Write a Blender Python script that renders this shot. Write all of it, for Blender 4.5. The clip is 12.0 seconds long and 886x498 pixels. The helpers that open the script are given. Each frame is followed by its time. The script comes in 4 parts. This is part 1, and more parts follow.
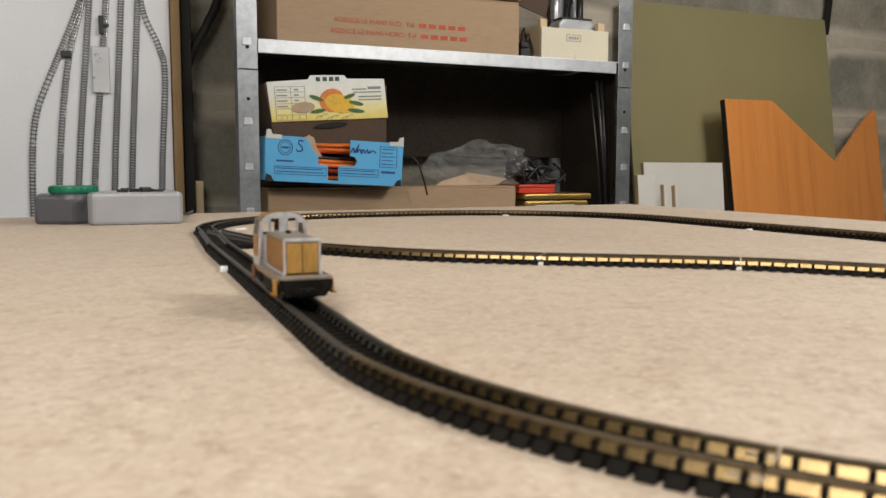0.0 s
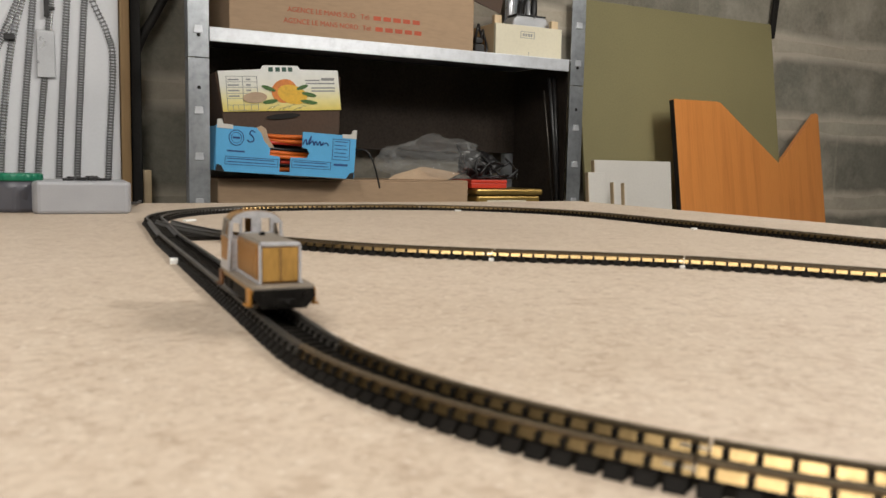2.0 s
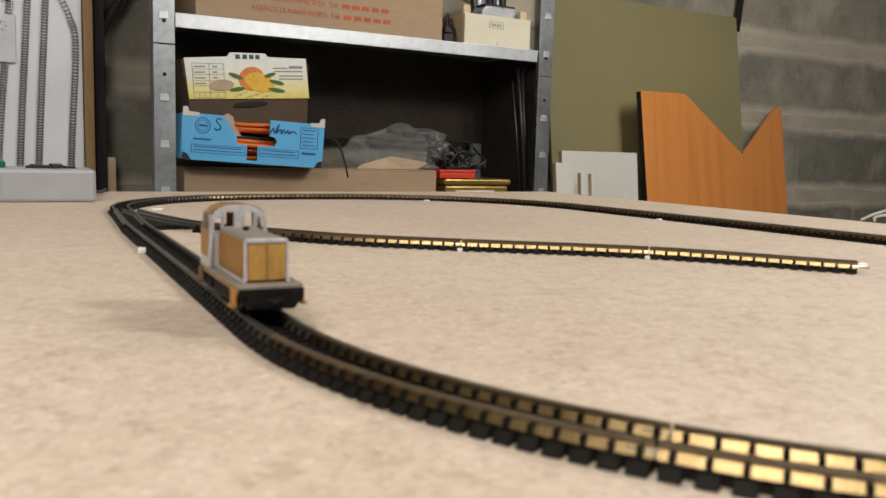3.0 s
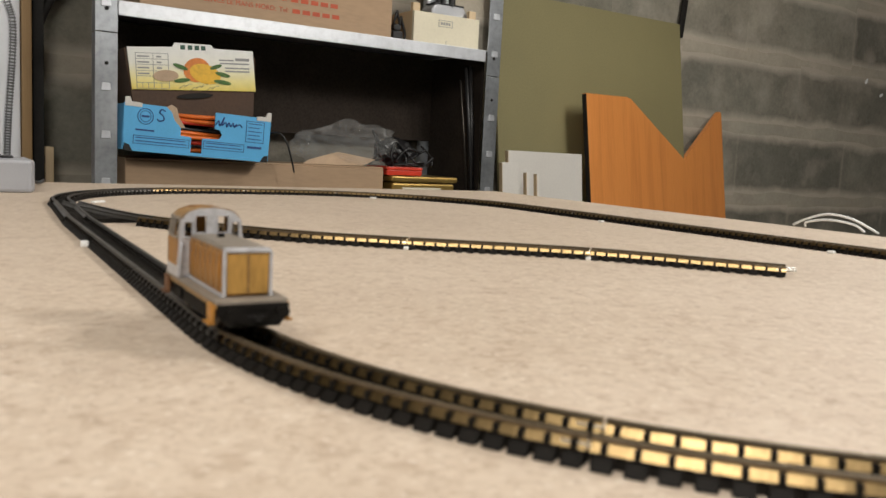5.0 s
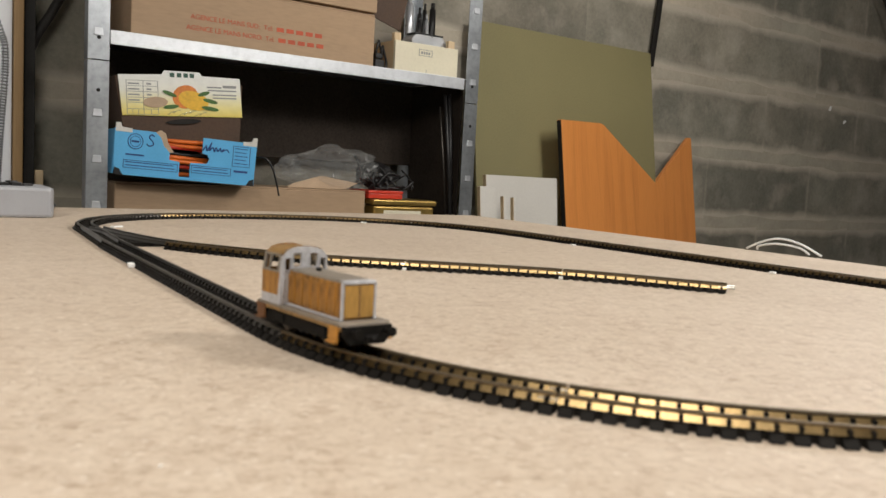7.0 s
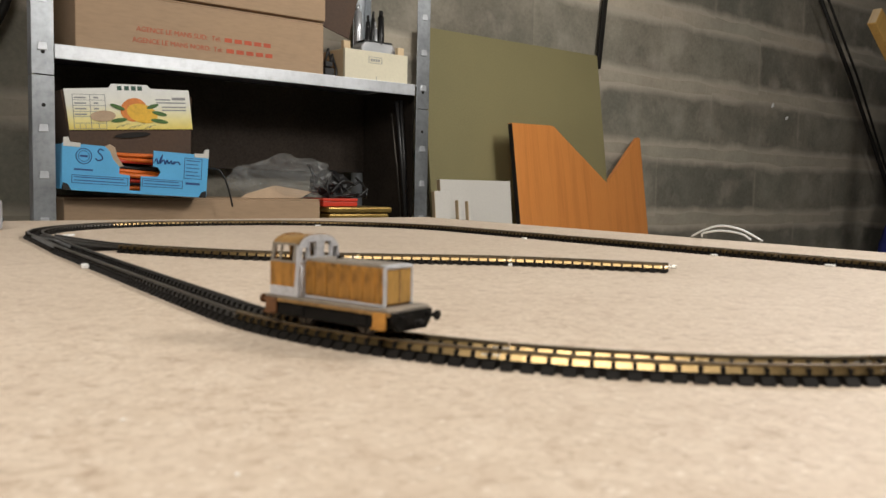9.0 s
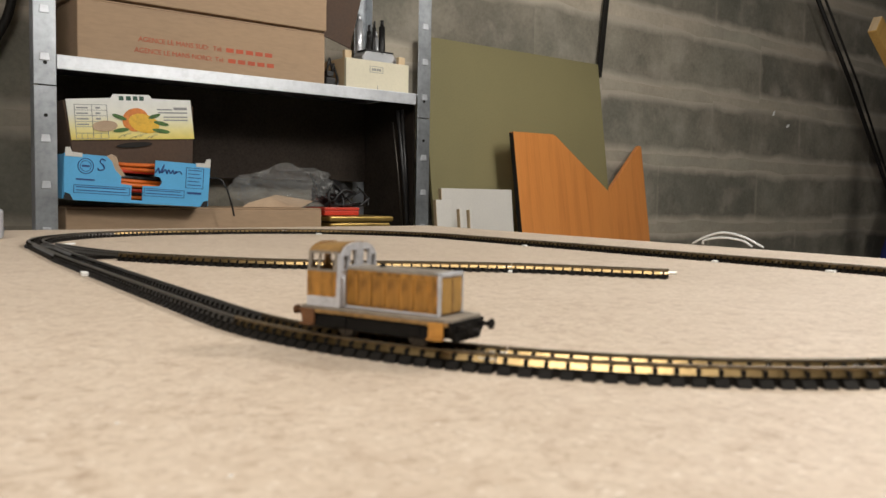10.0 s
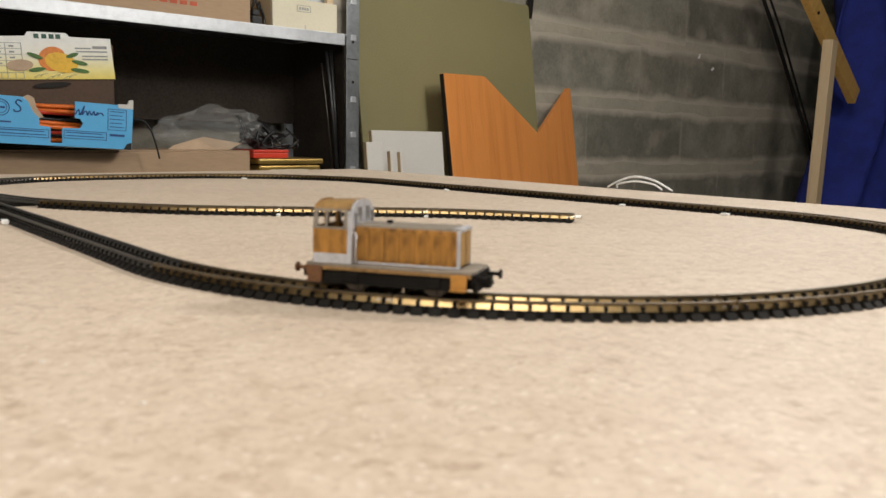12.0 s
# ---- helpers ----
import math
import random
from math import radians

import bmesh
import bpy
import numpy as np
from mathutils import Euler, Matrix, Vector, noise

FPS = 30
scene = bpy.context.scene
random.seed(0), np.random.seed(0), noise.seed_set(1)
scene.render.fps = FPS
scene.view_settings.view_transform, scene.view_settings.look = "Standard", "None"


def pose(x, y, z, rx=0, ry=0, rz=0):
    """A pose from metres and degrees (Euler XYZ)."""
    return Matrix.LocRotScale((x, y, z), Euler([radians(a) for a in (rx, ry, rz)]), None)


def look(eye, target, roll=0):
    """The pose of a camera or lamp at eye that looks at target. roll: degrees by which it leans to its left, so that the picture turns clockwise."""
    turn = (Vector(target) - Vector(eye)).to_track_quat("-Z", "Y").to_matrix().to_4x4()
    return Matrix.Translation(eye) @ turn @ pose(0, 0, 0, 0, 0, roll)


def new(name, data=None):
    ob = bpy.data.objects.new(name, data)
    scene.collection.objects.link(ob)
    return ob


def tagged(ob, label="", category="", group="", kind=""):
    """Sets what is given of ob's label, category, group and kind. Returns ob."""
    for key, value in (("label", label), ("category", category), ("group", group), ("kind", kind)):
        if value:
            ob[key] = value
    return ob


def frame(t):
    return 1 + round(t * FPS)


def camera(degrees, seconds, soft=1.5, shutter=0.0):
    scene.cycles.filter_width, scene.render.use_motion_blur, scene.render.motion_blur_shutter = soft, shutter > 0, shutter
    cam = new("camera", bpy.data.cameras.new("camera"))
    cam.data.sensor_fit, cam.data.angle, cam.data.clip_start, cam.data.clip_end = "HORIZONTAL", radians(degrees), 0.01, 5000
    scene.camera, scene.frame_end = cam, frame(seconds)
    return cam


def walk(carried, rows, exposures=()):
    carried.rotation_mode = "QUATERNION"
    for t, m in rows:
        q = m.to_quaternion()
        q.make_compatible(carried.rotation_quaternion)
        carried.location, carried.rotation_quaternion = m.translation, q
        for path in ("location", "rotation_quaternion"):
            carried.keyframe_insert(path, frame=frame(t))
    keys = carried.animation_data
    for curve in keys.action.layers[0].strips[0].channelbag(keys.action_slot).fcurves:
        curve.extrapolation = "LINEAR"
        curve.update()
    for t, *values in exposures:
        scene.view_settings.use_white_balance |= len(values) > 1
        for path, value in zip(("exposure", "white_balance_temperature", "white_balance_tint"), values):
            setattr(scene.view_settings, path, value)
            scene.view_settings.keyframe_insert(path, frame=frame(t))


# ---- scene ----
SECONDS = 12.0
cam = camera(56.25, SECONDS)
cam.data.dof.use_dof, cam.data.dof.focus_distance, cam.data.dof.aperture_fstop = True, 1.9, 33.0
PATH = [
    (0, (0.0381, 0.0203, 0.0460), (0.8587, 1.8344, -0.1428), 0.02),
    (0.5, (0.0378, 0.0198, 0.0466), (0.8718, 1.8285, -0.1359), 0.47),
    (1, (0.0374, 0.0189, 0.0462), (0.9110, 1.8088, -0.1352), 0.59),
    (1.5, (0.0368, 0.0173, 0.0465), (0.9427, 1.7902, -0.1438), 0.74),
    (2, (0.0363, 0.0166, 0.0471), (0.9611, 1.7783, -0.1558), 1.14),
    (2.5, (0.0359, 0.0158, 0.0476), (0.9875, 1.7635, -0.1519), 1.33),
    (3, (0.0344, 0.0141, 0.0477), (1.0258, 1.7363, -0.1784), 1.55),
    (3.5, (0.0332, 0.0120, 0.0483), (1.0824, 1.6971, -0.1961), 2.30),
    (5.3, (0.0298, 0.0076, 0.0490), (1.1440, 1.6534, -0.1747), 2.51),
    (5.5, (0.0280, 0.0027, 0.0480), (1.1642, 1.6340, -0.1706), 1.31),
    (6, (0.0160, -0.0077, 0.0531), (1.2043, 1.5909, -0.1277), 1.62),
    (6.5, (-0.0038, -0.0294, 0.0545), (1.2787, 1.4957, -0.1167), 2.03),
    (7, (-0.0140, -0.0408, 0.0559), (1.1367, 1.5857, -0.1181), 3.08),
    (7.2, (-0.0017, -0.0388, 0.0503), (1.2276, 1.5316, -0.0997), 2.28),
    (9, (-0.0184, -0.0538, 0.0467), (1.2141, 1.5142, -0.1033), 1.20),
    (9.5, (-0.0181, -0.0540, 0.0470), (1.2057, 1.5211, -0.0993), 1.73),
    (10, (-0.0172, -0.0545, 0.0453), (1.2120, 1.5181, -0.0826), 1.00),
    (10.5, (-0.0175, -0.0564, 0.0452), (1.2399, 1.4945, -0.0724), 1.02),
    (11, (-0.0170, -0.0555, 0.0444), (1.2523, 1.4849, -0.0821), 0.79),
    (11.5, (-0.0184, -0.0579, 0.0453), (1.2924, 1.4466, -0.0896), 1.00),
    (12, (-0.0239, -0.0788, 0.0500), (1.3186, 1.3795, -0.2160), 1.09),
]
walk(cam, [(t, look(eye, target, roll)) for t, eye, target, roll in PATH])

# ---- world, lights ----
world = bpy.data.worlds.new("cellar_dark")
world.use_nodes = True
scene.world = world
world.node_tree.nodes["Background"].inputs[0].default_value = (0.9, 0.95, 1.0, 1)
world.node_tree.nodes["Background"].inputs[1].default_value = 0.012


def point_light(x, y, z, watts, size):
    data = bpy.data.lights.new("ceiling_bulb", "POINT")
    data.energy, data.shadow_soft_size, data.color = watts, size, (1.0, 0.965, 0.92)
    ob = new("ceiling_bulb", data)
    ob.matrix_basis = pose(x, y, z)
    return ob


# two unseen ceiling lamps, placed by the glints on the rails
point_light(1.45, -0.60, 1.20, 74.0, 0.16)
point_light(-0.52, -0.40, 1.15, 82.0, 0.40)
# weak fill light added to lift the far wall and table
point_light(1.75, 0.65, 1.20, 45.0, 0.30)
scene.view_settings.exposure = 0.0


# ---- materials ----
def nodes_of(name):
    m = bpy.data.materials.new(name)
    m.use_nodes = True
    nt = m.node_tree
    return m, nt, nt.nodes["Principled BSDF"]


def add(nt, kind, **values):
    n = nt.nodes.new(kind)
    for key, value in values.items():
        if key in n.inputs:
            n.inputs[key].default_value = value
    return n


def ramp(nt, source, stops):
    r = nt.nodes.new("ShaderNodeValToRGB")
    while len(r.color_ramp.elements) < len(stops):
        r.color_ramp.elements.new(0.5)
    for e, (p, c) in zip(r.color_ramp.elements, stops):
        e.position, e.color = p, (*c, 1)
    nt.links.new(source, r.inputs[0])
    return r.outputs[0]


def mixed(nt, factor, a, b, mode="MIX"):
    m = nt.nodes.new("ShaderNodeMix")
    m.data_type, m.blend_type = "RGBA", mode
    fac, sa, sb = m.inputs[0], m.inputs[6], m.inputs[7]
    for socket, value in ((fac, factor), (sa, a), (sb, b)):
        if isinstance(value, (int, float)):
            socket.default_value = value
        elif isinstance(value, tuple):
            socket.default_value = (*value, 1)
        else:
            nt.links.new(value, socket)
    return m.outputs[2]


def surface(name, color, rough=0.6, metal=0.0, fine=200.0, coarse=12.0, vary=0.12, bump=0.15, depth=0.001, stretch=(1, 1, 1), spread=0.0, coat=0.0, spec=0.5):
    """A plain painted, metal, plastic, card or wood surface with grain, stains and relief at two sizes."""
    m, nt, bsdf = nodes_of(name)
    tc = nt.nodes.new("ShaderNodeTexCoord")
    mp = nt.nodes.new("ShaderNodeMapping")
    mp.inputs["Scale"].default_value = stretch
    nt.links.new(tc.outputs["Object"], mp.inputs[0])
    n1 = add(nt, "ShaderNodeTexNoise", Scale=fine, Detail=5.0, Roughness=0.6)
    n2 = add(nt, "ShaderNodeTexNoise", Scale=coarse, Detail=4.0, Roughness=0.55)
    nt.links.new(mp.outputs[0], n1.inputs["Vector"])
    nt.links.new(mp.outputs[0], n2.inputs["Vector"])
    low = tuple(c * (1 - 2.2 * vary) for c in color)
    high = tuple(min(1.0, c * (1 + 1.6 * vary)) for c in color)
    a = ramp(nt, n1.outputs[0], [(0.3, low), (0.5, color), (0.72, high)])
    b = ramp(nt, n2.outputs[0], [(0.3, low), (0.55, color), (0.75, high)])
    out = mixed(nt, 0.5, a, b)
    if spread:
        info = nt.nodes.new("ShaderNodeObjectInfo")
        tint = ramp(nt, info.outputs["Random"], [(0.0, (1 - spread,) * 3), (1.0, (1.0,) * 3)])
        out = mixed(nt, 1.0, out, tint, "MULTIPLY")
    nt.links.new(out, bsdf.inputs["Base Color"])
    rr = nt.nodes.new("ShaderNodeMapRange")
    rr.inputs[3].default_value, rr.inputs[4].default_value = max(0.03, rough - 0.14), min(1.0, rough + 0.14)
    nt.links.new(n2.outputs[0], rr.inputs[0])
    nt.links.new(rr.outputs[0], bsdf.inputs["Roughness"])
    bsdf.inputs["Metallic"].default_value = metal
    bsdf.inputs["Coat Weight"].default_value = coat
    bsdf.inputs["Specular IOR Level"].default_value = spec
    bp = add(nt, "ShaderNodeBump", Strength=bump, Distance=depth)
    nt.links.new(n1.outputs[0], bp.inputs["Height"])
    nt.links.new(bp.outputs[0], bsdf.inputs["Normal"])
    return m


def chipboard_material():
    m, nt, bsdf = nodes_of("chipboard")
    tc = nt.nodes.new("ShaderNodeTexCoord")
    warp = add(nt, "ShaderNodeTexNoise", Scale=90.0, Detail=3.0)
    nt.links.new(tc.outputs["Object"], warp.inputs["Vector"])
    v1 = add(nt, "ShaderNodeTexVoronoi", Scale=520.0)
    v2 = add(nt, "ShaderNodeTexVoronoi", Scale=260.0)
    n1 = add(nt, "ShaderNodeTexNoise", Scale=420.0, Detail=4.0, Roughness=0.65)
    n2 = add(nt, "ShaderNodeTexNoise", Scale=7.0, Detail=5.0, Roughness=0.6)
    n3 = add(nt, "ShaderNodeTexNoise", Scale=190.0, Detail=3.0)
    off = nt.nodes.new("ShaderNodeVectorMath")
    off.operation = "MULTIPLY_ADD"
    off.inputs[1].default_value = (0.006, 0.006, 0.006)
    nt.links.new(warp.outputs["Color"], off.inputs[0])
    nt.links.new(tc.outputs["Object"], off.inputs[2])
    for n in (v1, v2, n1, n3):
        nt.links.new(off.outputs[0], n.inputs["Vector"])
    nt.links.new(tc.outputs["Object"], n2.inputs["Vector"])
    flakes = ramp(nt, v1.outputs["Color"], [(0.0, (0.48, 0.40, 0.32)), (0.35, (0.55, 0.462, 0.375)), (0.75, (0.595, 0.51, 0.42)), (1.0, (0.66, 0.58, 0.49))])
    chips = ramp(nt, v2.outputs["Color"], [(0.0, (0.48, 0.395, 0.315)), (0.3, (0.56, 0.47, 0.38)), (1.0, (0.62, 0.535, 0.445))])
    out = mixed(nt, 0.5, flakes, chips)
    grain = ramp(nt, n1.outputs[0], [(0.32, (0.80, 0.77, 0.74)), (0.5, (1, 1, 1)), (0.7, (1, 1, 1))])
    out = mixed(nt, 1.0, out, grain, "MULTIPLY")
    specks = ramp(nt, n3.outputs[0], [(0.31, (0.60, 0.52, 0.45)), (0.45, (1, 1, 1))])
    out = mixed(nt, 0.4, out, specks, "MULTIPLY")
    stain = ramp(nt, n2.outputs[0], [(0.32, (0.90, 0.855, 0.80)), (0.6, (1.0, 0.965, 0.925))])
    out = mixed(nt, 0.8, out, stain, "MULTIPLY")
    v3 = add(nt, "ShaderNodeTexVoronoi", Scale=130.0)
    n4 = add(nt, "ShaderNodeTexNoise", Scale=75.0, Detail=6.0, Roughness=0.7)
    nt.links.new(off.outputs[0], v3.inputs["Vector"])
    nt.links.new(off.outputs[0], n4.inputs["Vector"])
    coarse = ramp(nt, v3.outputs["Color"], [(0.0, (0.86, 0.83, 0.80)), (0.4, (0.97, 0.96, 0.95)), (1.0, (1.0, 1.0, 1.0))])
    out = mixed(nt, 0.4, out, coarse, "MULTIPLY")
    mottle = ramp(nt, n4.outputs[0], [(0.30, (0.80, 0.75, 0.70)), (0.47, (0.97, 0.96, 0.95)), (0.62, (1.0, 1.0, 1.0)), (0.75, (1.06, 1.07, 1.08))])
    out = mixed(nt, 0.5, out, mottle, "MULTIPLY")
    flecks = ramp(nt, v2.outputs["Distance"], [(0.10, (0.55, 0.55, 0.55)), (0.24, (0, 0, 0))])
    out = mixed(nt, flecks, out, (0.70, 0.62, 0.53))
    nt.links.new(out, bsdf.inputs["Base Color"])
    bsdf.inputs["Roughness"].default_value = 0.58
    bp = add(nt, "ShaderNodeBump", Strength=0.25, Distance=0.0006)
    nt.links.new(n1.outputs[0], bp.inputs["Height"])
    nt.links.new(bp.outputs[0], bsdf.inputs["Normal"])
    return m


def block_material(name, dark, light, spread):
    m, nt, bsdf = nodes_of(name)
    geo = nt.nodes.new("ShaderNodeNewGeometry")
    n1 = add(nt, "ShaderNodeTexNoise", Scale=70.0, Detail=6.0, Roughness=0.7)
    n2 = add(nt, "ShaderNodeTexNoise", Scale=5.5, Detail=6.0, Roughness=0.62)
    n3 = add(nt, "ShaderNodeTexNoise", Scale=1.7, Detail=3.0)
    for n in (n1, n2, n3):
        nt.links.new(geo.outputs["Position"], n.inputs["Vector"])
    mid = tuple((a + b) / 2 for a, b in zip(dark, light))
    a = ramp(nt, n1.outputs[0], [(0.3, dark), (0.55, mid), (0.8, light)])
    b = ramp(nt, n2.outputs[0], [(0.33, dark), (0.55, mid), (0.72, light)])
    out = mixed(nt, 0.6, a, b)
    c = ramp(nt, n3.outputs[0], [(0.35, (0.72, 0.76, 0.74)), (0.65, (1.0, 0.98, 0.93))])
    out = mixed(nt, 0.8, out, c, "MULTIPLY")
    info = nt.nodes.new("ShaderNodeObjectInfo")
    tint = ramp(nt, info.outputs["Random"], [(0.0, (1 - spread,) * 3), (1.0, (1.0,) * 3)])
    out = mixed(nt, 1.0, out, tint, "MULTIPLY")
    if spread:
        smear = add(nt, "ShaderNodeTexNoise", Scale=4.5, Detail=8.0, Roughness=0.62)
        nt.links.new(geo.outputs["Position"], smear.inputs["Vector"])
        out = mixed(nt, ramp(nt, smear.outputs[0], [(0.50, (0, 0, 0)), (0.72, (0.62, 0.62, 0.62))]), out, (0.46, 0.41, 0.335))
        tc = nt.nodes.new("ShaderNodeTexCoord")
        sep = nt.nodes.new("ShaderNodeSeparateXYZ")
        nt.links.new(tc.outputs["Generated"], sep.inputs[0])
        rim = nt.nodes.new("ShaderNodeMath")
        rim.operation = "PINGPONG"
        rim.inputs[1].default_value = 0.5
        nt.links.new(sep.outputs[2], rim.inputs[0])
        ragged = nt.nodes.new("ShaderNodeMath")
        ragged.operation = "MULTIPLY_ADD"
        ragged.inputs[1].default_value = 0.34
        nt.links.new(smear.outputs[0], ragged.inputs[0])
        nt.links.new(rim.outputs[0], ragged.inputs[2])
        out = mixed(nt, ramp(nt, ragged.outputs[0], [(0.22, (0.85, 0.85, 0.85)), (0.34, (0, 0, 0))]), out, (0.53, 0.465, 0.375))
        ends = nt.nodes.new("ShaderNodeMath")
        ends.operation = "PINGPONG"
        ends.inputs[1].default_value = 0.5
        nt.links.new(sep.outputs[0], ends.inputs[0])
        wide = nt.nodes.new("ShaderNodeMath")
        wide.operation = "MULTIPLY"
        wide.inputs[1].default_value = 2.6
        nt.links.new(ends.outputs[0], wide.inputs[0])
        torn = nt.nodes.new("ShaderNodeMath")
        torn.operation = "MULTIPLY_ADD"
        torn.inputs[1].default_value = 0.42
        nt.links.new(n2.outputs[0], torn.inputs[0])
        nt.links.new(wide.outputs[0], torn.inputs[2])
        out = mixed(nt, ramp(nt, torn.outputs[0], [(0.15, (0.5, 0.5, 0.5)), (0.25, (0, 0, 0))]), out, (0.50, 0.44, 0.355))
    nt.links.new(out, bsdf.inputs["Base Color"])
    bsdf.inputs["Roughness"].default_value = 0.9
    bp = add(nt, "ShaderNodeBump", Strength=0.6, Distance=0.006)
    nt.links.new(n1.outputs[0], bp.inputs["Height"])
    nt.links.new(bp.outputs[0], bsdf.inputs["Normal"])
    return m


def wood_material(name, light, dark, axis, rings=28.0, rough=0.45, coat=0.0):
    """Grain lines that run along the given axis."""
    m, nt, bsdf = nodes_of(name)
    tc = nt.nodes.new("ShaderNodeTexCoord")
    mp = nt.nodes.new("ShaderNodeMapping")
    mp.inputs["Scale"].default_value = tuple(0.06 if i == axis else 1.0 for i in range(3))
    nt.links.new(tc.outputs["Object"], mp.inputs[0])
    n1 = add(nt, "ShaderNodeTexNoise", Scale=rings, Detail=6.0, Roughness=0.6, Distortion=0.6)
    n2 = add(nt, "ShaderNodeTexNoise", Scale=rings * 9, Detail=4.0)
    nt.links.new(mp.outputs[0], n1.inputs["Vector"])
    nt.links.new(mp.outputs[0], n2.inputs["Vector"])
    a = ramp(nt, n1.outputs[0], [(0.3, dark), (0.5, light), (0.62, light), (0.75, dark)])
    b = ramp(nt, n2.outputs[0], [(0.3, dark), (0.55, light)])
    nt.links.new(mixed(nt, 0.3, a, b), bsdf.inputs["Base Color"])
    bsdf.inputs["Roughness"].default_value = rough
    bsdf.inputs["Coat Weight"].default_value = coat
    bp = add(nt, "ShaderNodeBump", Strength=0.1, Distance=0.001)
    nt.links.new(n2.outputs[0], bp.inputs["Height"])
    nt.links.new(bp.outputs[0], bsdf.inputs["Normal"])
    return m


def label_material():
    """White card that turns to printed yellow towards its foot."""
    m, nt, bsdf = nodes_of("printed_card")
    tc = nt.nodes.new("ShaderNodeTexCoord")
    sep = nt.nodes.new("ShaderNodeSeparateXYZ")
    nt.links.new(tc.outputs["Generated"], sep.inputs[0])
    n = add(nt, "ShaderNodeTexNoise", Scale=60.0, Detail=4.0)
    nt.links.new(tc.outputs["Object"], n.inputs["Vector"])
    a = ramp(nt, sep.outputs[2], [(0.0, (0.78, 0.62, 0.13)), (0.22, (0.82, 0.72, 0.30)), (0.55, (0.80, 0.78, 0.68)), (1.0, (0.80, 0.80, 0.78))])
    b = ramp(nt, n.outputs[0], [(0.3, (0.9, 0.9, 0.9)), (0.6, (1, 1, 1))])
    nt.links.new(mixed(nt, 0.7, a, b, "MULTIPLY"), bsdf.inputs["Base Color"])
    bsdf.inputs["Roughness"].default_value = 0.4
    return m


def plastic_film():
    m, nt, bsdf = nodes_of("clear_film")
    n = add(nt, "ShaderNodeTexNoise", Scale=40.0, Detail=5.0)
    tc = nt.nodes.new("ShaderNodeTexCoord")
    nt.links.new(tc.outputs["Object"], n.inputs["Vector"])
    nt.links.new(ramp(nt, n.outputs[0], [(0.3, (0.5, 0.5, 0.48)), (0.7, (0.72, 0.72, 0.7))]), bsdf.inputs["Base Color"])
    bsdf.inputs["Roughness"].default_value = 0.07
    bsdf.inputs["Alpha"].default_value = 0.13
    bsdf.inputs["Specular IOR Level"].default_value = 0.9
    bp = add(nt, "ShaderNodeBump", Strength=0.7, Distance=0.01)
    nt.links.new(n.outputs[0], bp.inputs["Height"])
    nt.links.new(bp.outputs[0], bsdf.inputs["Normal"])
    return m


CHIP = chipboard_material()
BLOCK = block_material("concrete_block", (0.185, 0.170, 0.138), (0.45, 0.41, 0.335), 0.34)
MORTAR = block_material("mortar", (0.38, 0.33, 0.268), (0.62, 0.55, 0.45), 0.0)
CONCRETE = block_material("floor_concrete", (0.13, 0.125, 0.115), (0.27, 0.26, 0.235), 0.0)
PLASTER = block_material("ceiling_plaster", (0.20, 0.195, 0.18), (0.34, 0.33, 0.30), 0.0)
RAIL = surface("rail_brass", (0.27, 0.185, 0.085), 0.33, 1.0, 900, 60, 0.16, 0.15, 0.0002)
RAIL_DARK = surface("rail_dark", (0.085, 0.078, 0.068), 0.42, 0.6, 900, 60, 0.2, 0.15, 0.0002)
RAIL_HEAD = surface("rail_head", (0.14, 0.105, 0.065), 0.46, 0.6, 900, 60, 0.22, 0.15, 0.0002)
SLEEPER = surface("sleeper_plastic", (0.013, 0.011, 0.009), 0.6, 0.0, 900, 90, 0.2, 0.2, 0.0003, spread=0.3, spec=0.10)
JOINT = surface("joint_metal", (0.55, 0.53, 0.48), 0.32, 1.0, 700, 80, 0.1)
TAPE = surface("white_card_scrap", (0.80, 0.79, 0.76), 0.6, 0, 400, 60, 0.06)
GALV = surface("galvanised_steel", (0.42, 0.44, 0.46), 0.36, 0.85, 60, 9, 0.16, 0.05, 0.0005, spread=0.1)
GALV_BRIGHT = surface("galvanised_edge", (0.62, 0.635, 0.66), 0.42, 0.7, 60, 9, 0.1, 0.05, 0.0005)
CARD = surface("corrugated_card", (0.42, 0.285, 0.175), 0.75, 0, 150, 8, 0.08, 0.1, 0.0006, stretch=(0.2, 1, 1), spread=0.08)
CARD_DARK = surface("brown_card", (0.075, 0.040, 0.022), 0.7, 0, 150, 8, 0.16, 0.1, 0.0006)
CARD_EDGE = surface("card_edge", (0.50, 0.36, 0.24), 0.8, 0, 300, 20, 0.12)
# very dark brown for the sheets added inside the shelf bay
BAY_DARK = surface("dark_bay_sheet", (0.045, 0.035, 0.028), 0.8, 0, 150, 9, 0.25, spec=0.15)
BLUE_CARD = surface("blue_printed_card", (0.10, 0.42, 0.74), 0.45, 0, 220, 14, 0.05, 0.05, 0.0004)
NAVY = surface("navy_print", (0.02, 0.06, 0.22), 0.5, 0, 300, 30, 0.1)
WHITE = surface("white_board", (0.86, 0.87, 0.90), 0.45, 0, 160, 3, 0.025, 0.04, 0.0005)
WHITE_PANEL = surface("white_panel", (0.66, 0.63, 0.58), 0.5, 0, 160, 5, 0.04, 0.04, 0.0005, spread=0.08)
LABEL = label_material()
RED_PRINT = surface("red_print", (0.52, 0.10, 0.045), 0.7, 0, 500, 40, 0.15)
RED = surface("red_plastic", (0.60, 0.045, 0.02), 0.4, 0, 300, 20, 0.08)
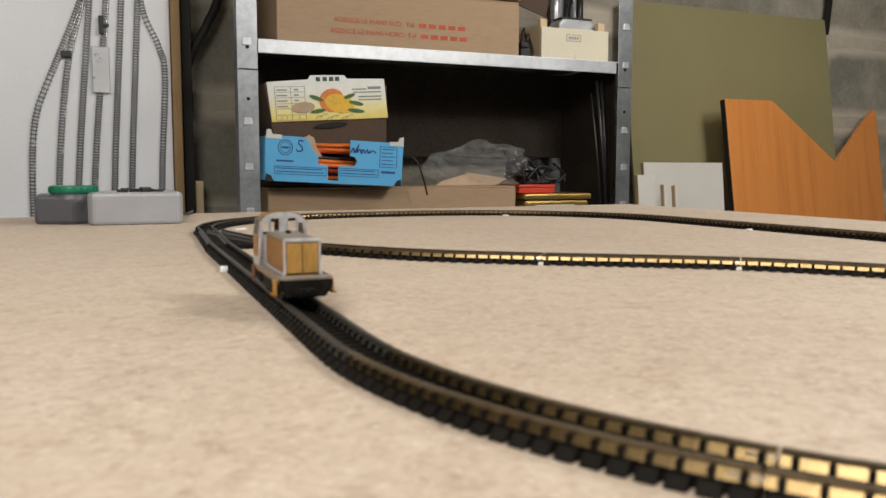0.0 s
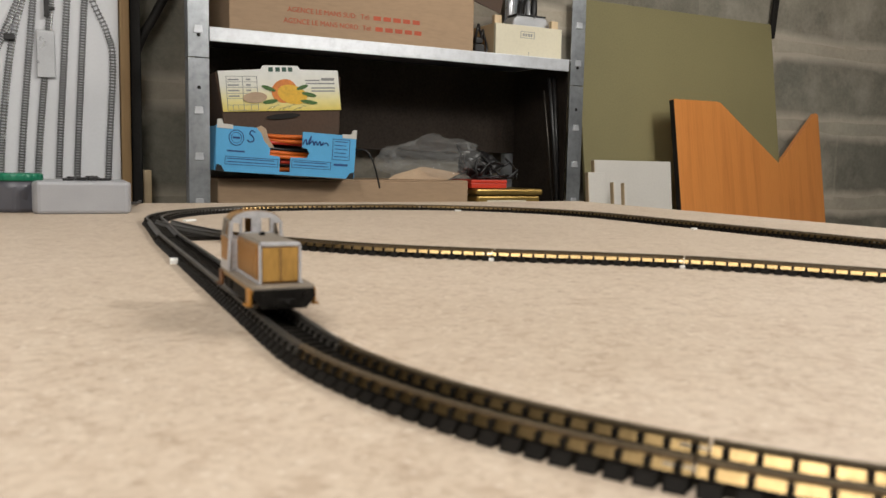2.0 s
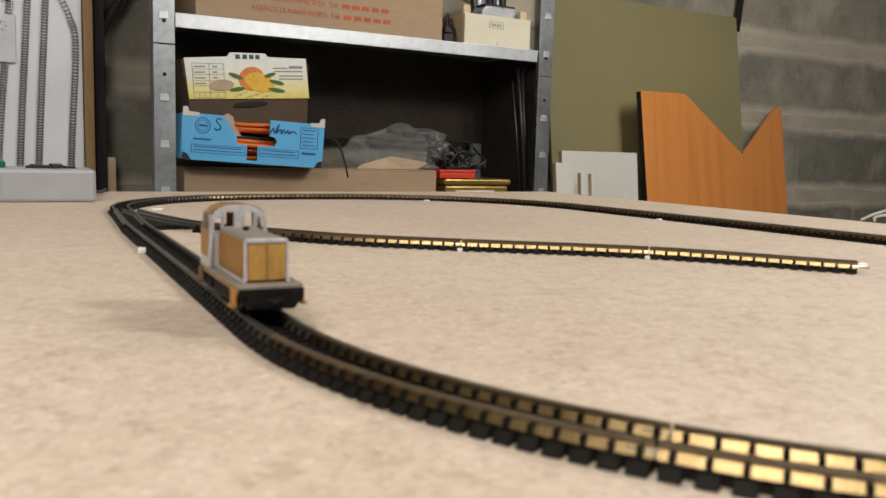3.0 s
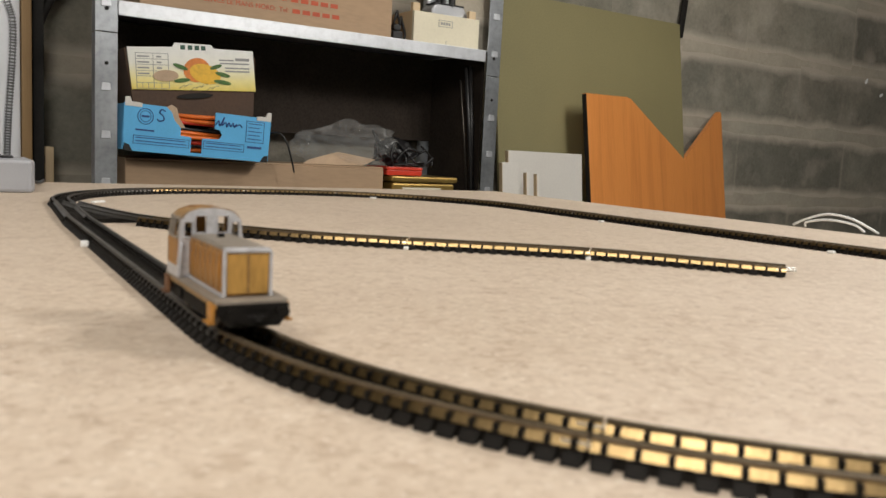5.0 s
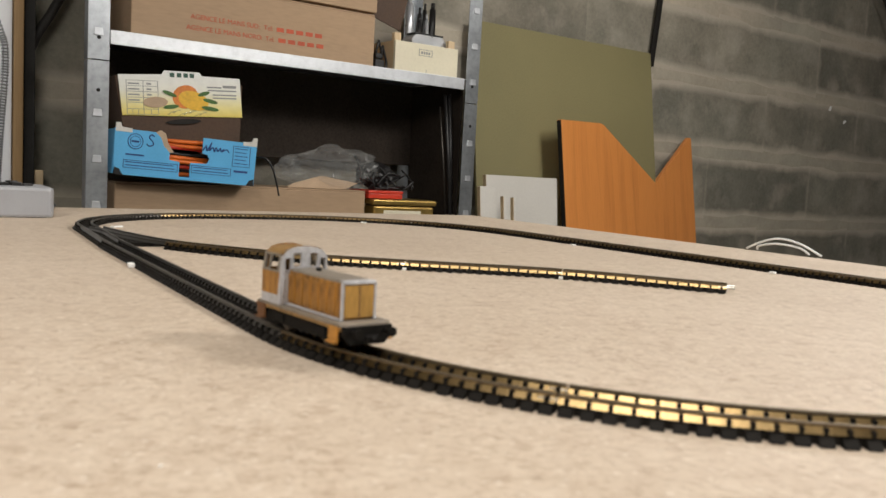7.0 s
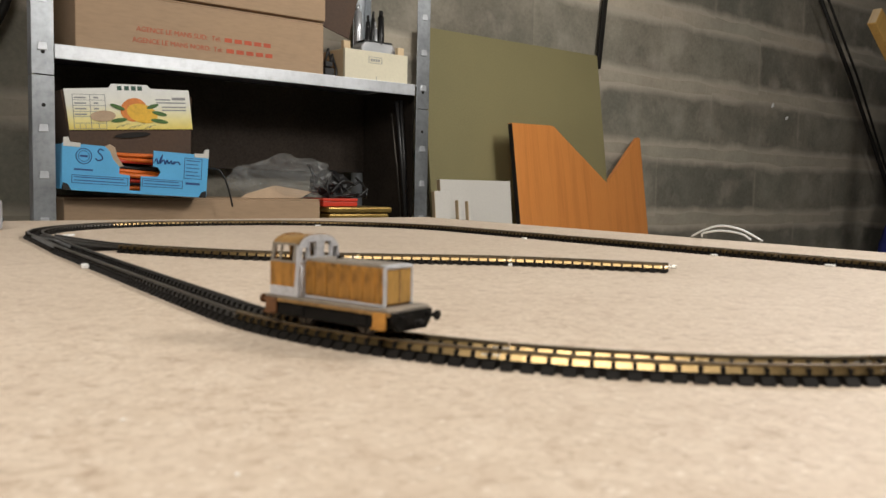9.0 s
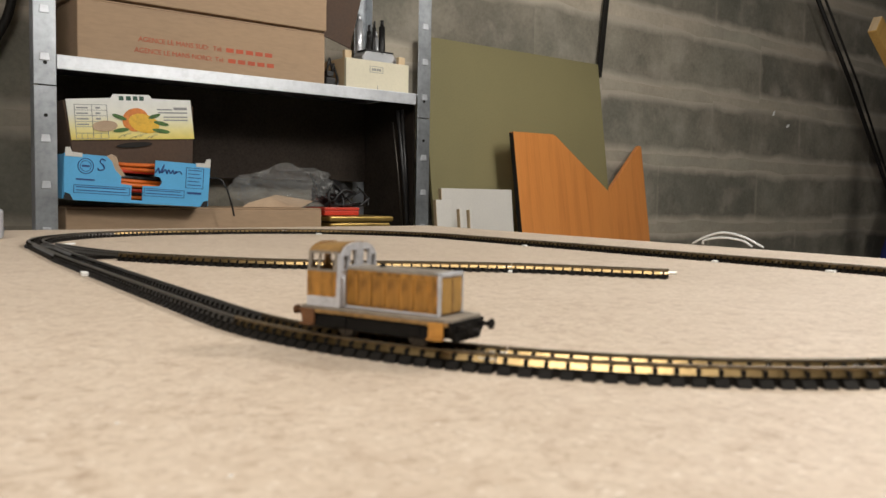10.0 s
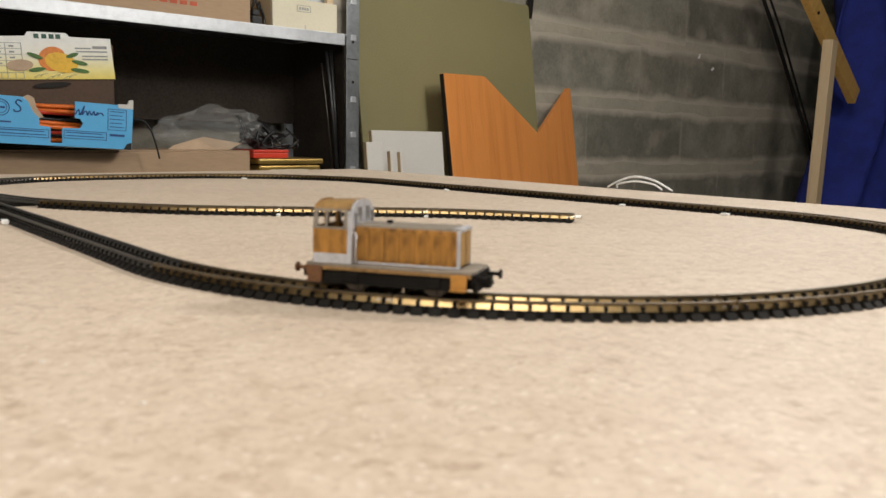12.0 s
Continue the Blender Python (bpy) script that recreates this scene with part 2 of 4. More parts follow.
GREY_PRINT = surface("grey_print", (0.30, 0.30, 0.29), 0.6, 0, 500, 40, 0.12)
GREEN_PRINT = surface("green_print", (0.03, 0.09, 0.06), 0.5, 0, 500, 40, 0.12)
MANGO = surface("mango_print", (0.80, 0.46, 0.03), 0.45, 0, 120, 18, 0.12)
MANGO_RED = surface("mango_blush_print", (0.72, 0.22, 0.03), 0.45, 0, 120, 18, 0.15)
LEAF = surface("leaf_print", (0.055, 0.14, 0.02), 0.5, 0, 200, 30, 0.2)
OLIVE = surface("olive_board", (0.235, 0.205, 0.096), 0.7, 0, 220, 2.2, 0.10, 0.1, 0.0008)
PLANK = wood_material("orange_laminate", (0.756, 0.290, 0.074), (0.594, 0.203, 0.046), 2, 22.0, 0.4, 0.15)
PINE = wood_material("pine_wood", (0.64, 0.38, 0.11), (0.47, 0.25, 0.06), 2, 30.0, 0.5)
PALE_WOOD = wood_material("pale_wood", (0.66, 0.50, 0.31), (0.52, 0.36, 0.19), 2, 30.0, 0.6)
OAK = wood_material("frame_wood", (0.40, 0.25, 0.11), (0.27, 0.15, 0.06), 2, 30.0, 0.55)
CREAM = surface("cream_wood", (0.72, 0.66, 0.50), 0.55, 0, 120, 9, 0.04, 0.05, 0.0005)
BLACK = surface("black_plastic", (0.014, 0.013, 0.013), 0.4, 0, 400, 30, 0.15)
CHAR = surface("black_paint", (0.018, 0.016, 0.014), 0.6, 0, 200, 12, 0.25, spec=0.2)
SILVER = surface("silver_plastic", (0.62, 0.63, 0.65), 0.3, 0.6, 300, 20, 0.06)
ORANGE = surface("orange_cable", (0.75, 0.16, 0.02), 0.4, 0, 300, 30, 0.1)
GREY_CASE = surface("grey_case", (0.34, 0.345, 0.365), 0.42, 0, 900, 40, 0.05, 0.12, 0.0002)
GREY_CASE_DARK = surface("dark_grey_case", (0.085, 0.085, 0.10), 0.42, 0, 900, 40, 0.06, 0.12, 0.0002)
GREEN = surface("green_knob", (0.005, 0.16, 0.085), 0.4, 0, 500, 60, 0.1)
FILM = plastic_film()
GOLD = surface("gold_tin", (0.45, 0.30, 0.09), 0.35, 0.8, 300, 20, 0.15)
BLUE_CLOTH = surface("blue_cloth", (0.020, 0.034, 0.26), 0.9, 0, 300, 12, 0.25, 0.4, 0.002)
WHITE_CABLE = surface("white_cable", (0.78, 0.78, 0.76), 0.4, 0, 300, 30, 0.05)
SPARE = surface("spare_rail_grey", (0.24, 0.24, 0.245), 0.35, 0.5, 500, 30, 0.2)
SPARE_BRIGHT = surface("spare_rail_bright", (0.6, 0.6, 0.6), 0.25, 0.9, 500, 30, 0.15)
OCHRE = surface("ochre_paint", (0.33, 0.155, 0.030), 0.45, 0.25, 500, 130, 0.42, 0.15, 0.0002, stretch=(1, 1, 0.35))
OCHRE_LIGHT = surface("ochre_front_paint", (0.43, 0.245, 0.062), 0.42, 0.25, 500, 130, 0.2, 0.15, 0.0002, stretch=(1, 1, 0.3))
ROOF = surface("roof_ochre", (0.29, 0.165, 0.055), 0.5, 0.2, 500, 130, 0.32, 0.15, 0.0002)
LOCO_GREY = surface("loco_grey_paint", (0.47, 0.47, 0.49), 0.36, 0.2, 600, 120, 0.16, 0.15, 0.0002)
STEP = surface("step_orange", (0.44, 0.20, 0.035), 0.5, 0.0, 500, 130, 0.2)
BOARD_GREY = surface("running_board_grey", (0.24, 0.205, 0.165), 0.45, 0.2, 600, 120, 0.2, 0.15, 0.0002)
UNDER = surface("underframe_black", (0.008, 0.007, 0.006), 0.65, 0.0, 700, 130, 0.25, 0.2, 0.0002, spec=0.12)
RUST = surface("rusty_brown", (0.15, 0.065, 0.025), 0.6, 0.2, 700, 130, 0.25)
STEEL = surface("wheel_steel", (0.09, 0.08, 0.07), 0.45, 1.0, 600, 120, 0.15)


# ---- mesh helpers ----
def bm_box(bm, x0, x1, y0, y1, z0, z1, bevel=0.0, m=None):
    made = bmesh.ops.create_cube(bm, size=1)["verts"]
    t = Matrix.Translation(((x0 + x1) / 2, (y0 + y1) / 2, (z0 + z1) / 2)) @ Matrix.Diagonal((x1 - x0, y1 - y0, z1 - z0, 1))
    bmesh.ops.transform(bm, matrix=(m @ t) if m else t, verts=made)
    if bevel:
        edges = list({e for v in made for e in v.link_edges})
        bmesh.ops.bevel(bm, geom=edges, offset=bevel, segments=2, affect="EDGES", profile=0.5)
    return bm


def box(x0, x1, y0, y1, z0, z1, bevel=0.0):
    return bm_box(bmesh.new(), x0, x1, y0, y1, z0, z1, bevel)


def prism(points, depth, bevel=0.0, axis="y"):
    """A flat outline in x and z, given thickness along y (or an outline in x and y, thickness along z)."""
    bm = bmesh.new()
    if axis == "y":
        verts = [bm.verts.new((x, 0, z)) for x, z in points]
        way = (0, depth, 0)
    elif axis == "x":
        verts = [bm.verts.new((0, y, z)) for y, z in points]
        way = (depth, 0, 0)
    else:
        verts = [bm.verts.new((x, y, 0)) for x, y in points]
        way = (0, 0, depth)
    face = bm.faces.new(verts)
    out = bmesh.ops.extrude_face_region(bm, geom=[face])
    bmesh.ops.translate(bm, vec=way, verts=[v for v in out["geom"] if isinstance(v, bmesh.types.BMVert)])
    bmesh.ops.recalc_face_normals(bm, faces=bm.faces)
    if bevel:
        bmesh.ops.bevel(bm, geom=list(bm.edges), offset=bevel, segments=2, affect="EDGES", profile=0.5)
    return bm


def tube(bm, points, r, n=8, caps=True):
    pts = [Vector(p) for p in points]
    rings, side = [], None
    for i, p in enumerate(pts):
        d = (pts[min(i + 1, len(pts) - 1)] - pts[max(i - 1, 0)]).normalized()
        if side is None:
            side = d.orthogonal().normalized()
        side = (side - d * side.dot(d)).normalized()
        up = d.cross(side)
        rad = r[i] if isinstance(r, (list, tuple)) else r
        rings.append([bm.verts.new(p + rad * (math.cos(a) * side + math.sin(a) * up)) for a in (2 * math.pi * k / n for k in range(n))])
    for a, b in zip(rings, rings[1:]):
        for k in range(n):
            f = bm.faces.new((a[k], a[(k + 1) % n], b[(k + 1) % n], b[k]))
            f.smooth = True
    if caps:
        bm.faces.new(rings[0][::-1])
        bm.faces.new(rings[-1])
    return bm


def spline(points, steps=8):
    """A smooth line through the points."""
    p = [Vector(q) for q in points]
    p = [2 * p[0] - p[1]] + p + [2 * p[-1] - p[-2]]
    out = []
    for i in range(1, len(p) - 2):
        for k in range(steps):
            t = k / steps
            a, b, c, d = p[i - 1 : i + 3]
            out.append(0.5 * ((2 * b) + (c - a) * t + (2 * a - 5 * b + 4 * c - d) * t * t + (3 * b - a - 3 * c + d) * t ** 3))
    out.append(p[-2])
    return out


def disc(bm, cx, cz, rx, rz, depth, y=0.0, turn=0.0, n=24):
    c, s = math.cos(turn), math.sin(turn)
    ring = []
    for k in range(n):
        a = 2 * math.pi * k / n
        u, v = rx * math.cos(a), rz * math.sin(a)
        ring.append((cx + c * u - s * v, cz + s * u + c * v))
    front = [bm.verts.new((u, y, v)) for u, v in ring]
    back = [bm.verts.new((u, y + depth, v)) for u, v in ring]
    bm.faces.new(front)
    bm.faces.new(back[::-1])
    for k in range(n):
        bm.faces.new((front[k], back[k], back[(k + 1) % n], front[(k + 1) % n]))
    return bm


def finish(bm, name, material):
    bmesh.ops.recalc_face_normals(bm, faces=bm.faces)
    me = bpy.data.meshes.new(name)
    bm.to_mesh(me)
    bm.free()
    me.materials.append(material)
    return me


def part(name, bm, material, parent, label="", at=None):
    ob = new(name, finish(bm, name, material))
    ob.parent = parent
    if at is not None:
        ob.matrix_basis = at
    return tagged(ob, label)


def shared_part(name, me, parent, at):
    ob = new(name, me)
    ob.parent = parent
    ob.matrix_basis = at
    return ob


def thing(name, label, category, at=None, group="", kind=""):
    ob = new(name)
    ob.empty_display_size = 0.02
    if at is not None:
        ob.matrix_basis = at
    return tagged(ob, label, category, group, kind)


def single(name, bm, material, label, category, at=None, group="", kind=""):
    ob = new(name, finish(bm, name, material))
    if at is not None:
        ob.matrix_basis = at
    return tagged(ob, label, category, group, kind)


def lettering(text, size, material, name, parent, at, label=""):
    """Flat raised letters in the built-in font, standing in x and z."""
    curve = bpy.data.curves.new(name, "FONT")
    curve.body, curve.size, curve.extrude, curve.offset = text, size, 0.0004, 0.0
    tmp = bpy.data.objects.new(name, curve)
    me = bpy.data.meshes.new_from_object(tmp)
    bpy.data.objects.remove(tmp)
    me.materials.append(material)
    ob = new(name, me)
    ob.parent = parent
    ob.matrix_basis = at @ pose(0, 0, 0, 90, 0, 0)
    return tagged(ob, label)


# ---- structure ----
single("floor", box(-1.8, 6.4, -2.8, 2.4, -0.88, -0.78), CONCRETE, "bare grey concrete cellar floor", "floor", kind="structure")
# unseen ceiling and three walls close the room; their tones set the bounce light
single("ceiling", box(-1.8, 6.4, -2.8, 2.4, 1.34, 1.44), PLASTER, "unseen rough cellar ceiling that bounces light", "ceiling", kind="structure")
single("wall_west", box(-1.8, -1.6, -2.8, 2.4, -0.78, 1.34), CONCRETE, "unseen grey concrete wall that closes the room", "wall", kind="structure")
single("wall_east", box(6.2, 6.4, -2.8, 2.4, -0.78, 1.34), CONCRETE, "unseen grey concrete wall that closes the room", "wall", kind="structure")
single("wall_south", box(-1.6, 6.2, -2.8, -2.6, -0.78, 1.34), CONCRETE, "unseen grey concrete wall that closes the room", "wall", kind="structure")
wall_north = single("wall_north", box(-1.6, 6.2, 2.206, 2.4, -0.78, 1.34), MORTAR, "damp grey concrete block wall with smeared pale mortar joints", "wall", kind="structure")


# ---- table ----
def build_table():
    t = thing("layout_table", "large chipboard layout table with a bare speckled top", "table")
    outline = [(-1.25, 0.905), (0.742, 0.955), (0.62, -0.75), (-1.25, -0.75)]
    top = prism(outline, 0.022, 0, "z")
    bmesh.ops.translate(top, vec=(0, 0, -0.022), verts=top.verts)
    part("tabletop", top, CHIP, t, "bare pale chipboard top with fine flakes")
    for x, y in ((-1.1, 0.75), (0.5, 0.75), (0.42, -0.6), (-1.1, -0.6)):
        part("leg", box(x - 0.03, x + 0.03, y - 0.03, y + 0.03, -0.78, -0.022, 0.003), PINE, t)


build_table()


# ---- tracks ----
def arc(cx, cy, r, a0, a1, n=24):
    return [(cx + r * math.cos(radians(a0 + (a1 - a0) * k / n)), cy + r * math.sin(radians(a0 + (a1 - a0) * k / n))) for k in range(n + 1)]


def line(a, b, n=20):
    return [(a[0] + (b[0] - a[0]) * k / n, a[1] + (b[1] - a[1]) * k / n) for k in range(n + 1)]


class Way:
    """A line on the table, walked by its length."""

    def __init__(self, points):
        self.p = [Vector((x, y)) for x, y in points]
        self.p = [self.p[0]] + [b for a, b in zip(self.p, self.p[1:]) if (b - a).length > 1e-5]
        self.s = [0.0]
        for a, b in zip(self.p, self.p[1:]):
            self.s.append(self.s[-1] + (b - a).length)
        self.length = self.s[-1]

    def at(self, s):
        s = min(max(s, 0.0), self.length)
        i = min(max(int(np.searchsorted(self.s, s, side="right")) - 1, 0), len(self.p) - 2)
        return self.p[i].lerp(self.p[i + 1], (s - self.s[i]) / (self.s[i + 1] - self.s[i]))

    def near(self, x, y):
        """The length at which the line passes nearest to a place."""
        return min((k * 0.001 for k in range(int(self.length * 1000))), key=lambda q: (self.at(q) - Vector((x, y))).length)

    def turn(self, s, span=0.006):
        d = self.at(s + span) - self.at(s - span)
        return math.atan2(d.y, d.x)


OVAL = Way(
    line((0.1275, 0.62), (0.1165, 0.50), 6)
    + line((0.1165, 0.50), (0.1008, 0.2162), 14)
    + arc(0.2855, 0.205, 0.1850, 176.6, 270, 32)
    + line((0.2855, 0.020), (0.347, 0.022), 6)
    + arc(0.347, 0.2, 0.178, 271, 360)
    + line((0.525, 0.2), (0.53, 0.62))
    + arc(0.35, 0.62, 0.18, 0, 90)
    + line((0.35, 0.8), (0.3075, 0.8), 4)
    + arc(0.3075, 0.62, 0.18, 90, 180)
)
SIDING = Way([(p.x, p.y) for p in spline([(0.1300, 0.66, 0), (0.1325, 0.60, 0), (0.1385, 0.55, 0), (0.1480, 0.507, 0), (0.168, 0.466, 0), (0.204, 0.414, 0), (0.252, 0.372, 0), (0.326, 0.315, 0), (0.380, 0.241, 0)], 8)])
RAIL_TOP, GAUGE = 0.0051, 0.0050


def rail_mesh(way, s0, s1, side, origin):
    """One rail with foot, web and head, swept along the way."""
    half = [(0.0016, 0.0026), (0.0007, 0.0041), (0.0008, 0.0044), (0.0008, 0.0049), (0.0003, RAIL_TOP)]
    prof = half + [(-u, z) for u, z in reversed(half)]
    bm = bmesh.new()
    n = max(2, int((s1 - s0) / 0.006))
    rings = []
    for k in range(n + 1):
        s = s0 + (s1 - s0) * k / n
        p, a = way.at(s), way.turn(s)
        across = Vector((-math.sin(a), math.cos(a)))
        ring = []
        for u, z in prof:
            q = p + across * (side * GAUGE + u) - origin
            ring.append(bm.verts.new((q.x, q.y, z)))
        rings.append(ring)
    m = len(prof)
    for a, b in zip(rings, rings[1:]):
        for k in range(m):
            f = bm.faces.new((a[k], a[(k + 1) % m], b[(k + 1) % m], b[k]))
            if prof[k][1] > 0.0043 and prof[(k + 1) % m][1] > 0.0043:
                f.material_index = 1
    bm.faces.new(rings[0])
    bm.faces.new(rings[-1])
    return bm


def sleeper_mesh(w, half, rails, clip=0.0043):
    bm = box(-w, w, -half, half, 0.0, 0.0026, 0.0003)
    for v in bm.verts:
        if abs(v.co.y) > 0.9 * half and v.co.z > 0.001:
            v.co.y *= 0.82
            v.co.z -= 0.0004
    for y in rails:
        bm_box(bm, -0.29 * w, 0.29 * w, y - 0.0019, y - 0.0006, 0.0026, clip)
        bm_box(bm, -0.29 * w, 0.29 * w, y + 0.0006, y + 0.0019, 0.0026, clip)
    return finish(bm, "sleeper", SLEEPER)


def web_mesh(way, s0, s1, origin):
    """The plastic ribs that tie the sleepers together under both rails."""
    bm = bmesh.new()
    n = max(2, int((s1 - s0) / 0.008))
    for side in (-1, 1):
        rings = []
        for k in range(n + 1):
            s = s0 + (s1 - s0) * k / n
            p, a = way.at(s), way.turn(s)
            across = Vector((-math.sin(a), math.cos(a)))
            ring = []
            for u, z in ((-0.0010, 0.0002), (0.0010, 0.0002), (0.0008, 0.0025), (-0.0008, 0.0025)):
                q = p + across * (side * GAUGE + u) - origin
                ring.append(bm.verts.new((q.x, q.y, z)))
            rings.append(ring)
        for a, b in zip(rings, rings[1:]):
            for k in range(4):
                bm.faces.new((a[k], a[(k + 1) % 4], b[(k + 1) % 4], b[k]))
        bm.faces.new(rings[0])
        bm.faces.new(rings[-1])
    return bm


SLEEPER_MESH = sleeper_mesh(0.0018, 0.0086, (-GAUGE, GAUGE), 0.0041)


def track_section(way, s0, s1, label, rail_material, group, pitch=0.0051):
    o = way.at((s0 + s1) / 2)
    t = thing("track_section", label, "model track", pose(o.x, o.y, 0), group)
    g = 0.0003
    for side in (-1, 1):
        rail = part("rail", rail_mesh(way, s0 + g, s1 - g, side, o), rail_material, t)
        rail.data.materials.append(RAIL_DARK if rail_material is RAIL_DARK else RAIL_HEAD)
    part("sleeper_web", web_mesh(way, s0 + g, s1 - g, o), SLEEPER, t, "dark plastic ribs under the rails")
    n = max(2, round((s1 - s0) / pitch))
    for k in range(n):
        s = s0 + (s1 - s0) * (k + 0.5) / n
        p = way.at(s) - o
        shared_part("sleeper", SLEEPER_MESH, t, pose(p.x, p.y, 0, 0, 0, math.degrees(way.turn(s)) + random.uniform(-1, 1)))
    for side in (-1, 1):
        a = way.turn(s1)
        p = way.at(s1 - 0.0022) - o + Vector((-math.sin(a), math.cos(a))) * side * GAUGE
        bm = box(-0.0026, 0.0026, -0.0011, 0.0011, 0.0027, 0.0038, 0.0003)
        part("rail_joiner", bm, JOINT, t, "bright metal rail joiner", pose(p.x, p.y, 0, 0, 0, math.degrees(a)))
    return t


def build_tracks():
    # the straight that the shunter starts on, darkened by use
    cuts = [0.0, 0.112, 0.217, 0.3175, 0.4215]
    for i, (a, b) in enumerate(zip(cuts, cuts[1:])):
        if i:
            track_section(OVAL, a, b, "straight model track with blackened rails and dark sleepers", RAIL_DARK, "tracks of the oval")
    track_section(OVAL, cuts[-1], 0.520, "curved model track with brass-coloured rails and close dark sleepers", RAIL, "tracks of the oval", 0.0044)
    start, stop = 0.520, OVAL.length
    k = round((stop - start) / 0.1)
    for i in range(k):
        a, b = start + (stop - start) * i / k, start + (stop - start) * (i + 1) / k
        if b > stop - 0.15:
            track_section(OVAL, a, b, "curved model track with blackened rails and dark sleepers", RAIL_DARK, "tracks of the oval")
        else:
            track_section(OVAL, a, b, "model track with brass-coloured rails and dark sleepers", RAIL, "tracks of the oval")
    # the turnout: a through road and a curved road on long sleepers
    o = OVAL.at(0.06)
    t = thing("turnout", "black model turnout where a siding leaves the oval", "model turnout", pose(o.x, o.y, 0))
    for side in (-1, 1):
        for rail in (part("stock_rail", rail_mesh(OVAL, 0.0003, 0.1115, side, o), RAIL_DARK, t), part("curved_rail", rail_mesh(SIDING, 0.045, 0.165, side, o), RAIL_DARK, t)):
            rail.data.materials.append(RAIL_DARK)
    for k in range(18):
        s = 0.112 * (k + 0.5) / 18
        p, q = OVAL.at(s) - o, SIDING.at(0.042 + 0.112 * (k + 0.5) / 18) - o
        mid = (p + q) / 2
        half = (q - p).length / 2 + 0.0085
        bm = box(-0.0017, 0.0017, -half, half, 0.0, 0.0027, 0.0003)
        part("sleeper", bm, SLEEPER, t, "", pose(mid.x, mid.y, 0, 0, 0, math.degrees(OVAL.turn(s)) + k * 0.45))
    cuts = [0.165, SIDING.near(0.252, 0.372), SIDING.near(0.326, 0.317), SIDING.length]
    for a, b in zip(cuts, cuts[1:]):
        track_section(SIDING, a, b, "siding track with brass-coloured rails and dark sleepers", RAIL, "tracks of the siding", 0.0058)
    a = SIDING.turn(SIDING.length)
    for side in (-1, 1):
        p = SIDING.at(SIDING.length) + Vector((-math.sin(a), math.cos(a))) * side * GAUGE
        single("rail_joiner", box(-0.0005, 0.0042, -0.0009, 0.0009, 0.0027, 0.0040, 0.0003), JOINT, "bright metal joiner on the open end of the siding", "rail joiner", pose(p.x, p.y, 0, 0, 0, math.degrees(a)), "joiners on the open end")
    for s in (0.2165,):
        p = OVAL.at(s)
        single("card_scrap", box(-0.004, 0.004, -0.002, 0.0015, 0.0, 0.0022, 0.0004), TAPE, "tiny white card scrap at a track joint", "card scrap", pose(p.x - 0.0095, p.y, 0, 0, 0, 80))
    for x, y, a, w in ((0.158, 0.665, 40, 0.006), (0.440, 0.755, -45, 0.003), (0.512, 0.50, 90, 0.002), (0.513, 0.30, 90, 0.002), (0.512, 0.213, 90, 0.003), (0.2465, 0.3655, -38, 0.0012), (0.3195, 0.3105, -46, 0.0012)):
        single("card_scrap", box(-w, w, -0.0018, 0.0018, 0.0, 0.0016, 0.0004), TAPE, "tiny white card scrap at a track joint", "card scrap", pose(x, y, 0, 0, 0, a))


build_tracks()


# ---- the shunter ----
def cab_wall(points, holes, depth, axis):
    """A wall of strips round its window openings: points (u0, u1, v0, v1), holes the same."""
    bm = bmesh.new()
    u0, u1, v0, v1 = points
    us = sorted({u0, u1, *(h[0] for h in holes), *(h[1] for h in holes)})
    vs = sorted({v0, v1, *(h[2] for h in holes), *(h[3] for h in holes)})
    for a, b in zip(us, us[1:]):
        for c, d in zip(vs, vs[1:]):
            mu, mv = (a + b) / 2, (c + d) / 2
            if any(h[0] < mu < h[1] and h[2] < mv < h[3] for h in holes):
                continue
            if axis == "y":
                bm_box(bm, a, b, 0, depth, c, d)
            else:
                bm_box(bm, 0, depth, a, b, c, d)
    bmesh.ops.remove_doubles(bm, verts=bm.verts, dist=1e-6)
    return bm


def arched_wall(arch, z0, holes, depth):
    """An upright wall under a curved top, made of narrow columns round its window openings."""
    ys = [-a for a, _ in arch] + [a for a, _ in reversed(arch)][1:]
    zs = [z for _, z in arch] + [z for _, z in reversed(arch)][1:]
    edges = sorted({round(float(u), 6) for u in np.linspace(ys[0], ys[-1], 29)} | {round(e, 6) for h in holes for e in h[:2]})
    bm = bmesh.new()
    for a, b in zip(edges, edges[1:]):
        if b - a < 1e-5:
            continue
        top = [float(np.interp(u, ys, zs)) for u in (a, b)]
        cuts = [(z0, z0)] + [(h[2], h[3]) for h in sorted(holes, key=lambda h: h[2]) if h[0] < (a + b) / 2 < h[1]]
        for i, (_, low) in enumerate(cuts):
            high = (cuts[i + 1][0],) * 2 if i + 1 < len(cuts) else top
            v = [bm.verts.new((x, u, z)) for x in (0, depth) for u, z in ((a, low), (b, low), (b, high[1]), (a, high[0]))]
            for f in ((0, 1, 2, 3), (7, 6, 5, 4), (0, 4, 5, 1), (1, 5, 6, 2), (2, 6, 7, 3), (3, 7, 4, 0)):
                bm.faces.new([v[k] for k in f])
    bmesh.ops.remove_doubles(bm, verts=bm.verts, dist=1e-6)
    return bm


